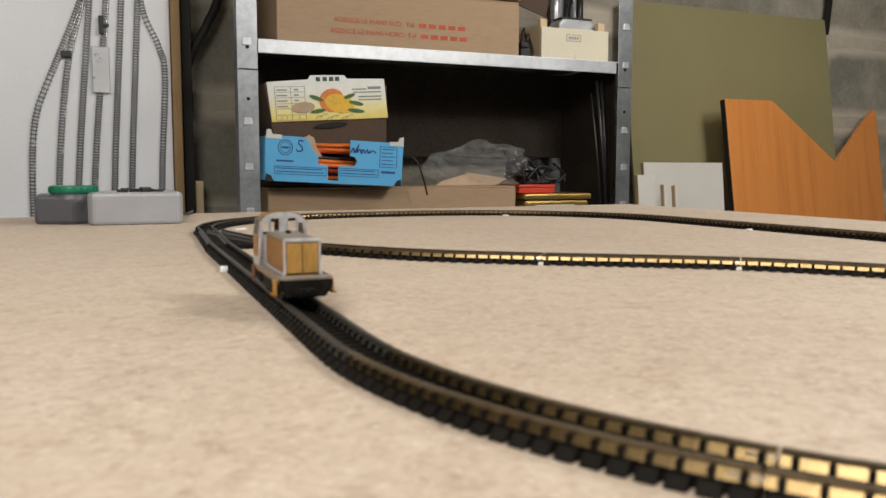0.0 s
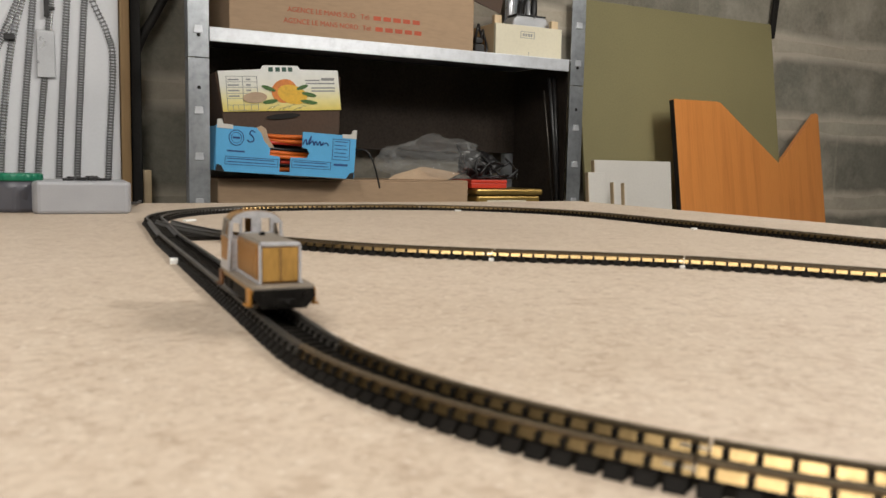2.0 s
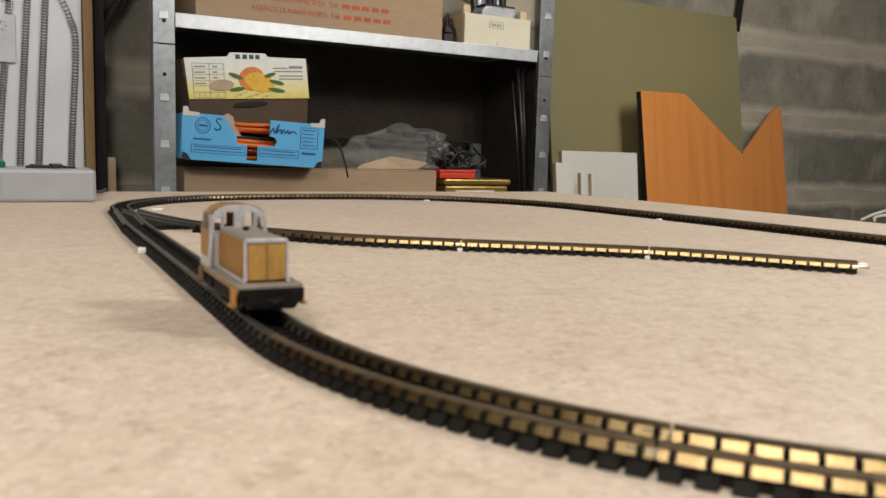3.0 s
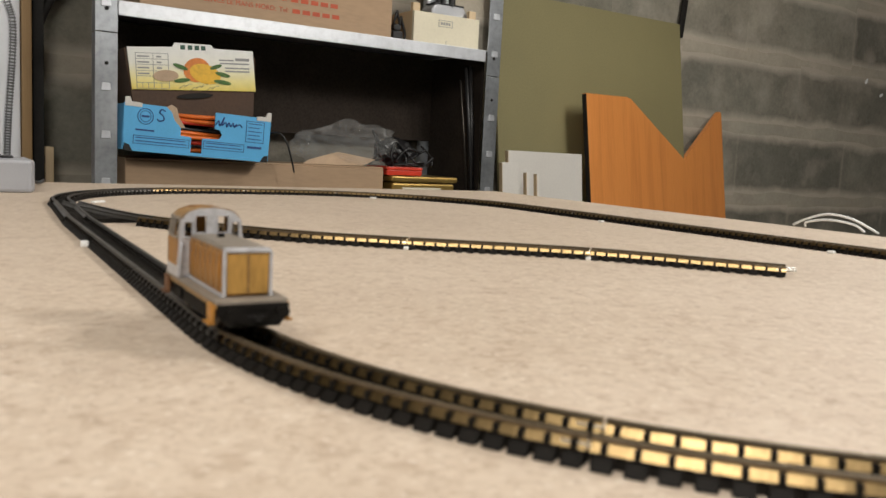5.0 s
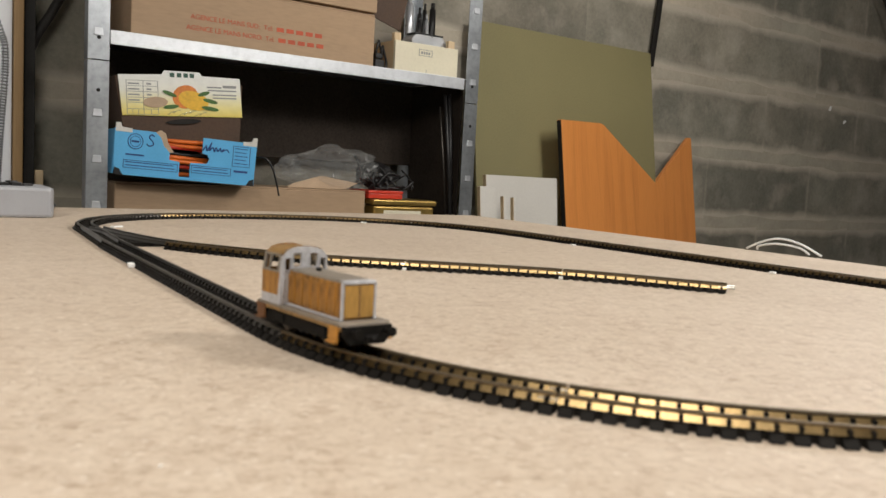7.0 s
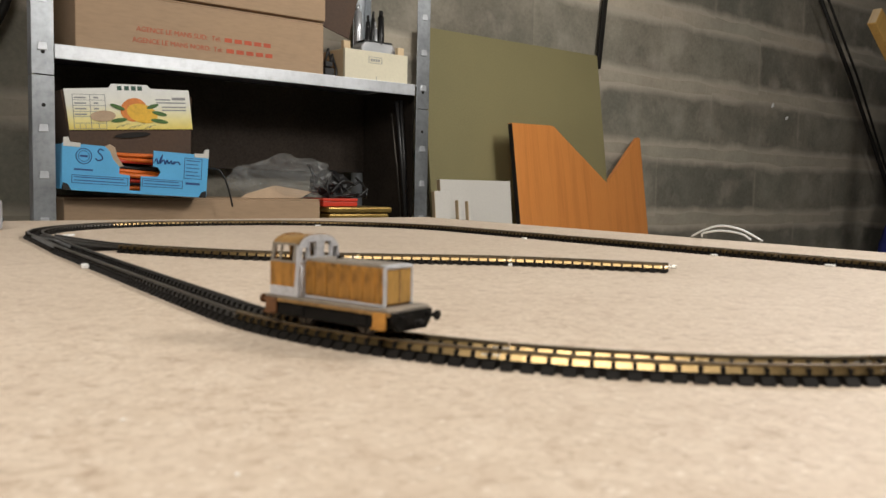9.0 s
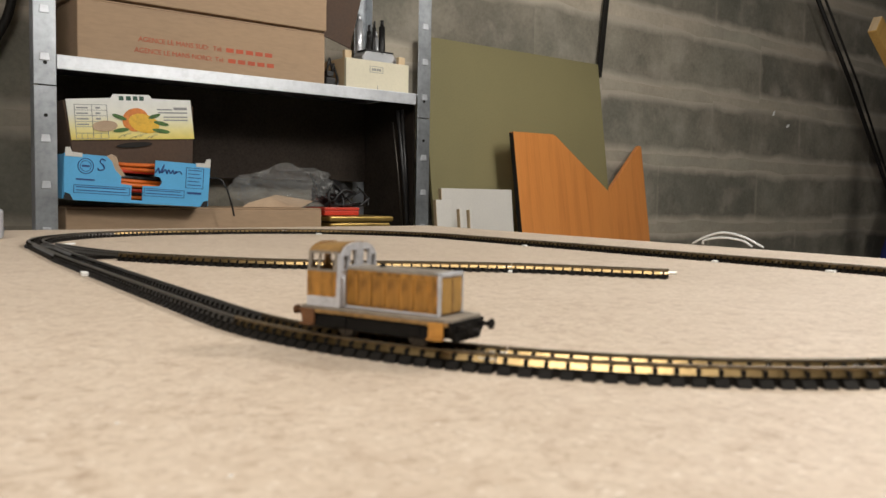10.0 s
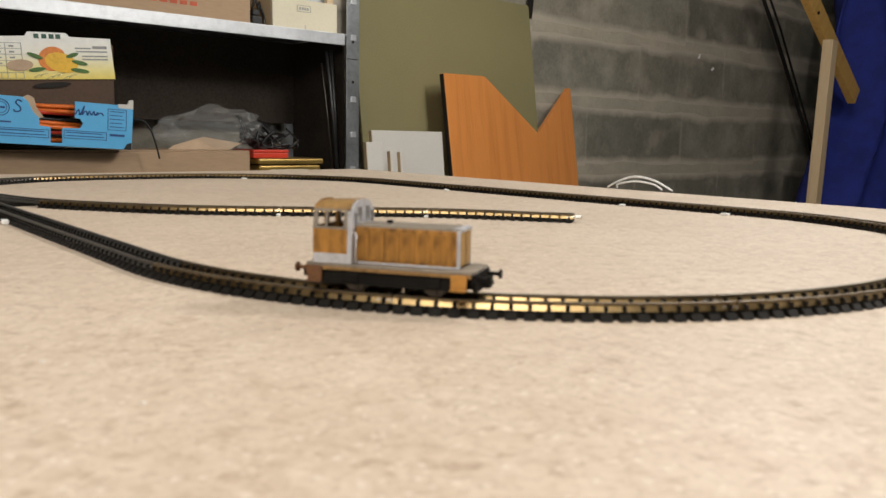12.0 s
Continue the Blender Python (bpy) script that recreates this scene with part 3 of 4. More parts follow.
def build_shunter():
    t = thing("shunting_locomotive", "ochre and grey model diesel shunter rolling along the track", "model train")
    # frame and running board
    under = box(-0.0235, 0.0235, -0.0034, 0.0034, 0.0012, 0.0056, 0.0004)
    bm_box(under, -0.0245, 0.0235, -0.0076, 0.0076, 0.0046, 0.0063)
    bm_box(under, -0.009, 0.006, -0.0062, 0.0062, 0.0008, 0.0050, 0.0005)
    part("underframe", under, UNDER, t, "matt black underframe")
    for y in (-1, 1):
        side = box(-0.0225, 0.0165, -0.0004, 0.0004, 0.0012, 0.0056, 0.0002)
        for x in (-0.0125, 0.0115):
            bm_box(side, x - 0.0022, x + 0.0022, -0.0010, 0.0010, 0.0018, 0.0046, 0.0003)
        part("side_frame", side, UNDER, t, "", pose(0, y * 0.0074, 0))
    board = [(-0.026, -0.0086), (0.0216, -0.0086), (0.0230, -0.0074), (0.0230, 0.0074), (0.0216, 0.0086), (-0.026, 0.0086)]
    bm = prism(board, 0.0010, 0.0002, "z")
    part("running_board", bm, BOARD_GREY, t, "worn grey-brown running board", pose(0, 0, 0.0062))
    for y in (-1, 1):
        part("valance", box(-0.0255, 0.0222, -0.0004, 0.0004, 0.0052, 0.0062, 0.0001), ROOF, t, "dull ochre valance", pose(0, y * 0.0081, 0))
    for x, m, lab in ((0.0228, UNDER, "black buffer beam"), (-0.0258, RUST, "rusty brown buffer beam")):
        bm = prism([(-0.0084, 0.0064), (-0.0084, 0.0040), (-0.0060, 0.0010), (0.0060, 0.0010), (0.0084, 0.0040), (0.0084, 0.0064)], 0.0012, 0.0003, "x")
        beam = part("buffer_beam", bm, m, t, lab, pose(x - 0.0006, 0, 0))
        d = 1 if x > 0 else -1
        for y in (-0.0056, 0.0056):
            b = tube(bmesh.new(), [(0.0006, 0, 0), (0.0006 + d * 0.0040, 0, 0)], 0.0006, 10)
            tube(b, [(0.0006 + d * 0.0040, 0, 0), (0.0006 + d * 0.0046, 0, 0)], 0.0014, 14)
            part("buffer", b, UNDER if x > 0 else RUST, beam, "", pose(0, y, 0.0050))
        c = tube(bmesh.new(), [(0, 0, 0.0032), (d * 0.003, 0, 0.0030), (d * 0.0042, 0, 0.0036)], 0.0007, 8)
        bm_box(c, d * 0.0030 - 0.0006, d * 0.0030 + 0.0006, -0.0022, 0.0022, 0.0018, 0.0040, 0.0002)
        part("coupling", c, UNDER, beam, "black coupling hook")
    for x in (0.0190, -0.0232):
        for y in (-1, 1):
            s = box(-0.0022, 0.0022, -0.0004, 0.0004, 0.0018, 0.0062, 0.0002)
            bm_box(s, -0.0022, 0.0022, -0.0012, 0.0004, 0.0016, 0.0021)
            part("step", s, STEP if x > 0 else RUST, t, "orange step plate" if x > 0 else "rusty step plate", pose(x, y * 0.0088, 0, 0, 0, 0 if y < 0 else 180))
    # bonnet
    hood = box(-0.0124, 0.0180, -0.0056, 0.0056, 0.0072, 0.0192, 0.0007)
    body = part("bonnet", hood, OCHRE, t, "weathered ochre bonnet with dark streaks")
    part("bonnet_nose", box(0.0180, 0.0184, -0.0049, 0.0049, 0.0080, 0.0182, 0.0001), OCHRE_LIGHT, body, "light ochre nose panel")
    part("nose_seam", box(0.0184, 0.00855 + 0.0100, -0.0003, 0.0003, 0.0082, 0.0180), ROOF, body)
    for y in (-1, 1):
        for k in range(6):
            x = -0.0102 + k * 0.0046
            p = box(-0.0019, 0.0019, -0.0002, 0.0002, 0.0085, 0.0176, 0.0001)
            for j in range(4):
                bm_box(p, -0.0014, 0.0014, -0.0003, 0.0003, 0.0125 + j * 0.0011, 0.0130 + j * 0.0011)
            part("bonnet_door", p, OCHRE, body, "", pose(x, y * 0.0057, 0))
        part("corner_trim", box(0.0174, 0.0184, -0.0004, 0.0004, 0.0072, 0.0190, 0.0002), LOCO_GREY, body, "pale grey corner trim", pose(0, y * 0.0055, 0))
        part("foot_trim", box(-0.0121, 0.0184, -0.0005, 0.0005, 0.0072, 0.0078, 0.0002), LOCO_GREY, body, "pale grey foot trim", pose(0, y * 0.0058, 0))
        part("top_trim", box(-0.0121, 0.0184, -0.0004, 0.0004, 0.0186, 0.0195, 0.0002), BOARD_GREY, body, "", pose(0, y * 0.0051, 0))
    part("nose_cap", box(0.0160, 0.0187, -0.0055, 0.0055, 0.0184, 0.0196, 0.0003), LOCO_GREY, body, "pale grey nose cap")
    part("bonnet_top", box(-0.0121, 0.0162, -0.0047, 0.0047, 0.0190, 0.0197, 0.0002), BOARD_GREY, body, "dull grey-brown bonnet top")
    part("exhaust", tube(bmesh.new(), [(-0.004, 0, 0.0195), (-0.004, 0, 0.0207)], 0.0009, 10), UNDER, body)
    # cab
    x0, x1, half = -0.0238, -0.0122, 0.0084
    cab = part("cab", box(x0, x1, -half, half, 0.0072, 0.0080, 0.0002), LOCO_GREY, t, "ochre and grey driver's cab with open windows")
    for y in (-1, 1):
        part("cab_band", cab_wall((x0, x1, 0.0072, 0.0103), [], 0.0005, "y"), LOCO_GREY, cab, "pale grey cab band", pose(0, y * half - 0.00025 + y * 0.0001, 0))
        part("cab_side", cab_wall((x0, x1 - 0.0013, 0.0103, 0.0180), [], 0.0005, "y"), OCHRE, cab, "", pose(0, y * half - 0.00025, 0))
        pillar = cab_wall((x1 - 0.0013, x1, 0.0103, 0.0236), [], 0.0007, "y")
        wall = cab_wall((x0, x1 - 0.0013, 0.0180, 0.0242), [(x0 + 0.0012, x0 + 0.0036, 0.0188, 0.0234), (x0 + 0.0043, x1 - 0.0024, 0.0186, 0.0235)], 0.0006, "y")
        for bm in (pillar, wall):
            for v in bm.verts:
                v.co.y -= y * max(0.0, v.co.z - 0.0180) * 0.14
        part("door_pillar", pillar, LOCO_GREY, cab, "pale grey door pillar", pose(0, y * half - 0.00035, 0))
        part("window_wall", wall, BOARD_GREY, cab, "dull grey-brown window surround", pose(0, y * half - 0.0003, 0))
    arch = [(0.0084, 0.0180), (0.0082, 0.0212), (0.0076, 0.0240), (0.0058, 0.0259), (0.0030, 0.0268), (0.0, 0.0270)]
    eye_windows = [(c - w, c + w, z0, z1) for c, w, z0, z1 in ((-0.0062, 0.0010, 0.0188, 0.0230), (-0.0029, 0.0014, 0.0200, 0.0247), (0.0029, 0.0014, 0.0200, 0.0247), (0.0062, 0.0010, 0.0188, 0.0230))]
    part("cab_front", arched_wall(arch, 0.0080, eye_windows, 0.0007), LOCO_GREY, cab, "pale grey cab front with four small windows", pose(x1 - 0.0006, 0, 0))
    part("cab_back", arched_wall(arch, 0.0080, [(-0.0066, -0.0012, 0.0188, 0.0238), (0.0012, 0.0066, 0.0188, 0.0238)], 0.0006), OCHRE, cab, "", pose(x0, 0, 0))
    for y0, y1, z0, z1 in eye_windows:
        bm = bmesh.new()
        for u0, u1, v0, v1 in ((y0 - 0.0003, y1 + 0.0003, z0 - 0.0003, z0), (y0 - 0.0003, y1 + 0.0003, z1, z1 + 0.0003), (y0 - 0.0003, y0, z0, z1), (y1, y1 + 0.0003, z0, z1)):
            bm_box(bm, 0, 0.0003, u0, u1, v0, v1)
        part("window_frame", bm, LOCO_GREY, cab, "", pose(x1 + 0.0001, 0, 0))
    shell = [q for q in spline([(y, 0, z) for y, z in arch[2:]], 5)]
    outer = [(q.x, q.z) for q in shell] + [(-q.x, q.z) for q in reversed(shell[:-1])]
    outer = [(1.02 * y, z + 0.0002) for y, z in outer]
    inner = [(0.92 * y, z - 0.0006) for y, z in outer]
    bm = prism(outer + inner[::-1], x1 - x0 - 0.0004, 0, "x")
    for v in bm.verts:
        if v.co.x < 1e-5:
            v.co.z -= 0.10 * (v.co.z - 0.0200)
    bmesh.ops.recalc_face_normals(bm, faces=bm.faces)
    part("cab_roof", bm, ROOF, cab, "dull ochre arched roof", pose(x0 - 0.0003, 0, 0))
    part("control_desk", box(x0 + 0.004, x0 + 0.009, -0.004, 0.004, 0.0080, 0.0172, 0.0005), UNDER, cab, "dark control desk")
    for y in (-1, 1):
        part("handrail", tube(bmesh.new(), [(x1 + 0.0012, y * 0.0082, 0.0072), (x1 + 0.0012, y * 0.0082, 0.0168), (x1, y * 0.0080, 0.0172)], 0.00028, 6), LOCO_GREY, t, "thin grey handrail")
    # true proportions: a little longer and lower than drawn
    for ob in t.children_recursive:
        m = ob.matrix_basis.copy()
        if ob.parent is not t:
            m = ob.parent.matrix_basis @ m
        back = m.inverted()
        for v in ob.data.vertices:
            p = m @ v.co
            p.x *= 1.035
            if p.z > 0.0072:
                p.z = 0.0072 + (p.z - 0.0072) * 0.92
            p.z += 0.0007
            v.co = back @ p
    # two wheelsets
    sets = []
    for x in (-0.0125, 0.0115):
        bm = tube(bmesh.new(), [(0, -0.0066, 0), (0, 0.0066, 0)], 0.0007, 8)
        for y in (-1, 1):
            tube(bm, [(0, y * 0.0039, 0), (0, y * 0.0043, 0)], 0.0038, 20)
            tube(bm, [(0, y * 0.0043, 0), (0, y * 0.0057, 0)], 0.0033, 20)
            for a in range(4):
                bm_box(bm, -0.0004, 0.0004, -0.0002, 0.0002, 0.0006, 0.0030, 0, Matrix.Translation((0, y * 0.0059, 0)) @ Matrix.Rotation(a * math.pi / 2, 4, "Y"))
        sets.append((x, part("wheelset", bm, STEEL, t, "small steel wheelset", pose(x, 0, 0.0030))))
    return t, sets


SHUNTER, WHEELSETS = build_shunter()


# ---- controller on the table ----
def build_controller():
    t = thing("train_controller", "grey train controller with a green dial on the table", "controller", pose(0, 0, 0))
    case = prism([(0.0, 0.0), (0.070, 0.0), (0.073, 0.012), (0.073, 0.095), (-0.004, 0.095), (-0.004, 0.010)], 0.0270, 0.0028, "z")
    part("case", case, GREY_CASE, t, "light grey moulded case", pose(0.0565, 0.768, 0, 0, 0, -3))
    low = prism([(0.0, 0.0), (0.030, -0.012), (0.050, -0.004), (0.052, 0.085), (-0.004, 0.085)], 0.0245, 0.003, "z")
    part("dial_base", low, GREY_CASE_DARK, t, "darker grey dial base", pose(0.012, 0.805, 0, 0, 0, -3))
    post = tube(bmesh.new(), [(0, 0, 0), (0, 0, 0.018), (0, 0, 0.0262)], [0.0165, 0.0175, 0.0185], 32)
    part("dial_post", post, GREY_CASE_DARK, t, "", pose(0.0430, 0.810, 0))
    dial = tube(bmesh.new(), [(0, 0, 0.0262), (0, 0, 0.0272), (0, 0, 0.0318), (0, 0, 0.0328)], [0.0188, 0.0196, 0.0196, 0.0186], 40)
    for a in range(20):
        bm_box(dial, 0.0192, 0.0201, -0.0008, 0.0008, 0.0272, 0.0318, 0, Matrix.Rotation(a * math.pi / 10, 4, "Z"))
    part("dial", dial, GREEN, t, "green ribbed dial", pose(0.0430, 0.810, 0))
    for k, (x, y) in enumerate(((0.082, 0.80), (0.092, 0.803), (0.102, 0.80), (0.112, 0.806), (0.088, 0.835), (0.104, 0.84))):
        b = box(-0.0045, 0.0045, -0.003, 0.003, 0, 0.0022 + 0.0006 * (k % 3), 0.0005)
        part("switch", b, BLACK, t, "black slide switch", pose(x, y, 0.0270, 0, 0, 7 * k))
    cable = tube(bmesh.new(), spline([(0.128, 0.86, 0.006), (0.14, 0.87, 0.004), (0.15, 0.90, 0.002), (0.16, 0.945, 0.002)]), 0.0016, 8)
    part("lead", cable, BLACK, t, "thin black lead")


build_controller()
for r, h in ((0.0, 0.014), (0.012, 0.009)):
    bm = tube(bmesh.new(), spline([(0.705, 0.455 - r, 0.0015), (0.703, 0.440, 0.6 * h), (0.702, 0.420, h), (0.703, 0.398, 0.8 * h), (0.708, 0.378 + r, 0.0015)]), 0.0011, 8)
    single("white_cable", bm, WHITE_CABLE, "thin white cable loop lying on the table edge", "cable")
for x, y in ((0.0364, 0.068), (0.031, 0.109)):
    single("crumb", box(-0.0004, 0.0004, -0.0003, 0.0003, 0, 0.0003, 0.0001), TAPE, "tiny pale crumb lying on the chipboard", "crumb", pose(x, y, 0, 0, 0, x * 900))


# ---- shelf unit ----
def build_shelf():
    t = thing("shelf_unit", "galvanised steel shelf unit against the block wall", "shelf unit")
    for x, y, d in ((0.380, 1.845, 1), (1.412, 1.845, -1), (1.412, 2.185, -1)):
        front = y < 2
        for z0, z1 in ((-0.78, 0.262), (0.264, 1.1)):
            bm = box(0, 0.044, 0, 0.0022, z0, z1, 0.0006)
            bm_box(bm, 0, 0.0022, 0.0022, 0.036, z0, z1, 0.0006)
            up = part("upright", bm, GALV, t, "dull galvanised angle upright", pose(x, y if front else y + 0.001, 0) @ Matrix.Diagonal((d, 1 if front else -1, 1, 1)))
            if front:
                z = z0 + 0.05 if z0 > 0 else -0.15
                while z < min(z1, 0.75) - 0.02:
                    tab = prism([(0.011, 0), (0.031, 0), (0.029, 0.016), (0.013, 0.016)], 0.004, 0.001)
                    part("slot_tab", tab, GALV_BRIGHT, up, "bright pressed slot", pose(0, -0.003, z))
                    z += 0.098
                part("bolt_hole", disc(bmesh.new(), 0.022, 0.2 if z0 < 0 else 0.31, 0.004, 0.004, 0.002, -0.0012), CHAR, up)
    for z in (0.329, -0.10, 0.82):
        b = prism([(0.402, 1.849), (1.390, 1.849), (1.390, 2.18), (0.462, 2.18)], 0.003, 0.0005, "z")
        bmesh.ops.translate(b, vec=(0, 0, z - 0.003), verts=b.verts)
        s = part("shelf_board", b, GALV, t, "galvanised shelf board")
        edge = box(0.424, 1.360, 1.8405, 1.8445, z - 0.031, z, 0.0015)
        bm_box(edge, 0.424, 1.368, 1.8445, 1.8485, z - 0.0025, z)
        part("front_lip", edge, GALV_BRIGHT, s, "bright folded front lip")
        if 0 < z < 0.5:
            # dark sheets added behind and beside the bay to darken its inside
            part("back_panel", box(0.452, 1.383, 2.138, 2.146, z - 0.245, z - 0.004, 0.001), BAY_DARK, s, "dark brown sheet added to darken the back of the bay")
            part("side_panel", box(1.384, 1.389, 1.885, 2.146, z - 0.40, z - 0.004, 0.001), BAY_DARK, s, "dark brown sheet added to darken the side of the bay")
        part("back_lip", box(0.475, 1.368, 2.176, 2.1795, z - 0.035, z - 0.004, 0.001), GALV, s)


build_shelf()


def carton(name, label, x0, x1, y0, y1, z0, z1, material=CARD, seam=True):
    t = thing(name, label, "cardboard box", pose((x0 + x1) / 2, (y0 + y1) / 2, z0))
    w, d, h = (x1 - x0) / 2, (y1 - y0) / 2, z1 - z0
    part("body", box(-w, w, -d, d, 0, h - 0.004, 0.003), material, t)
    for a, b in ((-d, -0.002), (0.002, d)):
        part("flap", box(-w + 0.001, w - 0.001, a + 0.001, b, h - 0.004, h, 0.001), material, t)
    if seam:
        part("tape", box(-w - 0.0006, w + 0.0006, -0.025, 0.025, h - 0.002, h + 0.0006), CARD_EDGE, t, "pale brown packing tape")
    return t


def build_cartons():
    low = carton("cardboard_box", "large brown carton with red print on the steel shelf", 0.472, 1.083, 1.868, 2.15, 0.330, 0.462)
    for z, text, x, gap in ((0.052, "AGENCE LE MANS SUD:", -0.1755, 0.176), (0.027, "AGENCE LE MANS NORD:", -0.1845, 0.190)):
        lettering(text, 0.0158, RED_PRINT, "print", low, pose(x, -0.1414, z), "red printed line")
        lettering("Tel:", 0.0158, RED_PRINT, "print", low, pose(x + gap, -0.1414, z))
        for k in range(5):
            b = x + gap + 0.033 + k * 0.0255
            part("number_bar", box(b, b + 0.019, -0.1416, -0.1410, z, z + 0.0098), RED_PRINT, low)
    carton("cardboard_box", "second brown carton stacked on the printed carton", 0.466, 1.090, 1.872, 2.15, 0.4685, 0.64)
    single("carton_flap", prism([(0, 0), (0.10, -0.03), (0.135, 0.11), (0.02, 0.20), (-0.005, 0.2)], 0.004, 0.001), CARD_DARK, "dark brown loose card beside the stacked cartons", "card", pose(1.097, 1.93, 0.475))
    carton("cardboard_box", "long brown carton under the fruit crate on the lower shelf", 0.453, 1.098, 1.905, 2.13, -0.0995, 0.0065, seam=False)
    single("card_sheet", prism([(0, 0), (0.17, 0), (0.21, 0.018), (0.10, 0.034), (0.02, 0.012)], 0.003, 0.0008), CARD_EDGE, "torn pale cardboard flap lying on the carton", "card", pose(0.88, 1.93, 0.0075, -12, 0, 0))


build_cartons()


def build_blue_crate():
    t = thing("fruit_crate", "bright blue printed fruit crate with torn front and cables", "crate", pose(0.433, 1.838, 0.0235, 0, 2.7, 0) @ Matrix.Diagonal((0.97, 1, 1, 1)))
    outline = [(0, 0.012), (0.012, 0), (0.318, 0), (0.330, 0.012), (0.332, 0.100), (0.198, 0.100), (0.198, 0.064), (0.210, 0.062), (0.216, 0.052), (0.210, 0.042), (0.171, 0.040), (0.171, 0.007), (0.146, 0.007), (0.146, 0.040), (0.122, 0.042), (0.122, 0.058), (0.108, 0.072), (0.100, 0.090), (0.088, 0.100), (-0.002, 0.100)]
    part("front_panel", prism(outline, 0.004, 0.0006), BLUE_CARD, t, "bright blue printed card panel")
    part("torn_edge", prism([(0.089, 0.0995), (0.1005, 0.0895), (0.1085, 0.0715), (0.1225, 0.0575), (0.133, 0.060), (0.118, 0.080), (0.112, 0.100), (0.100, 0.106)], 0.003, 0.0005), CARD_EDGE, t, "torn brown card edge", pose(0, 0.0045, 0))
    for x in (-0.002, 0.328):
        part("side_panel", box(x, x + 0.004, 0.004, 0.245, 0.002, 0.098, 0.001), BLUE_CARD, t)
    part("back_panel", box(-0.002, 0.332, 0.245, 0.249, 0.002, 0.098, 0.001), CARD_DARK, t)
    part("bottom", box(0.002, 0.328, 0.0045, 0.2445, 0.0015, 0.005), CARD_DARK, t)
    for x in (0.0, 0.296):
        part("corner_tab", prism([(0, 0), (0.036, 0), (0.036, 0.009), (0.014, 0.010), (0.010, 0.020), (0, 0.019)] if x == 0 else [(0, 0), (0.036, 0), (0.036, 0.021), (0.026, 0.020), (0.022, 0.010), (0, 0.009)], 0.005, 0.0008), WHITE_PANEL, t, "white card corner tab", pose(x, -0.001, 0.093))
    # black patches put the shadowed gaps at the crate's feet into colour
    for x in (0.002, 0.31):
        part("foot_notch", prism([(0, 0), (0.018, 0), (0.010, 0.013), (0, 0.016)] if x < 0.1 else [(0, 0), (0.018, 0), (0.018, 0.016), (0.008, 0.013)], 0.002), BLACK, t, "", pose(x, -0.0022, 0))
    # printed marks: ring, word bars, panels
    bm = bmesh.new()
    ring = [(0.044 + 0.0165 * math.cos(a), -0.0006, 0.075 + 0.0165 * math.sin(a)) for a in np.linspace(0, 2 * math.pi, 33)]
    tube(bm, ring, 0.0009, 5)
    ring = [(0.044 + 0.0115 * math.cos(a), -0.0006, 0.075 + 0.0115 * math.sin(a)) for a in np.linspace(0, 2 * math.pi, 33)]
    tube(bm, ring, 0.0006, 5)
    bm_box(bm, 0.036, 0.052, -0.0010, 0.0002, 0.073, 0.077)
    part("round_mark", bm, NAVY, t, "dark blue round printed mark")
    for pts in ([(0.086, 0.090), (0.078, 0.093), (0.074, 0.086), (0.082, 0.079), (0.083, 0.071), (0.074, 0.068), (0.069, 0.072)], [(0.199, 0.072), (0.206, 0.083), (0.209, 0.072), (0.219, 0.092), (0.214, 0.073), (0.222, 0.081), (0.226, 0.071)], [(0.226, 0.071), (0.230, 0.081), (0.235, 0.073), (0.240, 0.081), (0.243, 0.073), (0.249, 0.080), (0.244, 0.073), (0.256, 0.079), (0.262, 0.073)]):
        part("script_stroke", tube(bmesh.new(), spline([(x, -0.0007, z) for x, z in pts], 6), 0.0014, 6), NAVY, t, "dark blue script stroke")
    part("print_bar", box(0.024, 0.064, -0.0008, 0.0002, 0.0440, 0.0475), NAVY, t)
    for x0, x1, z0, z1 in ((0.020, 0.142, 0.016, 0.034), (0.174, 0.270, 0.018, 0.036), (0.272, 0.316, 0.042, 0.090)):
        bm = bmesh.new()
        for a, b, c, d in ((x0, x1, z0, z0 + 0.0012), (x0, x1, z1 - 0.0012, z1), (x0, x0 + 0.0012, z0, z1), (x1 - 0.0012, x1, z0, z1)):
            bm_box(bm, a, b, -0.0008, 0.0002, c, d)
        n = 2 if x1 - x0 > 0.05 else 5
        for k in range(n):
            z = z0 + (z1 - z0) * (k + 0.8) / (n + 0.6)
            bm_box(bm, x0 + 0.005, x1 - 0.006 - 0.004 * (k % 2), -0.0008, 0.0002, z, z + 0.0018)
        part("print_panel", bm, NAVY, t, "framed block of unreadable print")
    part("print_bar", box(0.277, 0.312, -0.0008, 0.0002, 0.0285, 0.0335), NAVY, t)
    return t


build_blue_crate()
rng = random.Random(4)
for k in range(9):
    z = 0.034 + 0.0095 * k
    pts = [(0.47 + 0.055 * i + rng.uniform(-0.006, 0.006), 1.862 + 0.012 * math.sin(k + i) + 0.006 * (k % 3), z + rng.uniform(-0.003, 0.003) - 0.006 * i * 0.4) for i in range(6)]
    single("coiled_cable", tube(bmesh.new(), spline(pts, 6), 0.0048, 8), (ORANGE, BLACK, RED, ORANGE)[k % 4], ("orange", "black", "red", "orange")[k % 4] + " cable coiled in the blue fruit crate", "cable", group="cables in the crate")
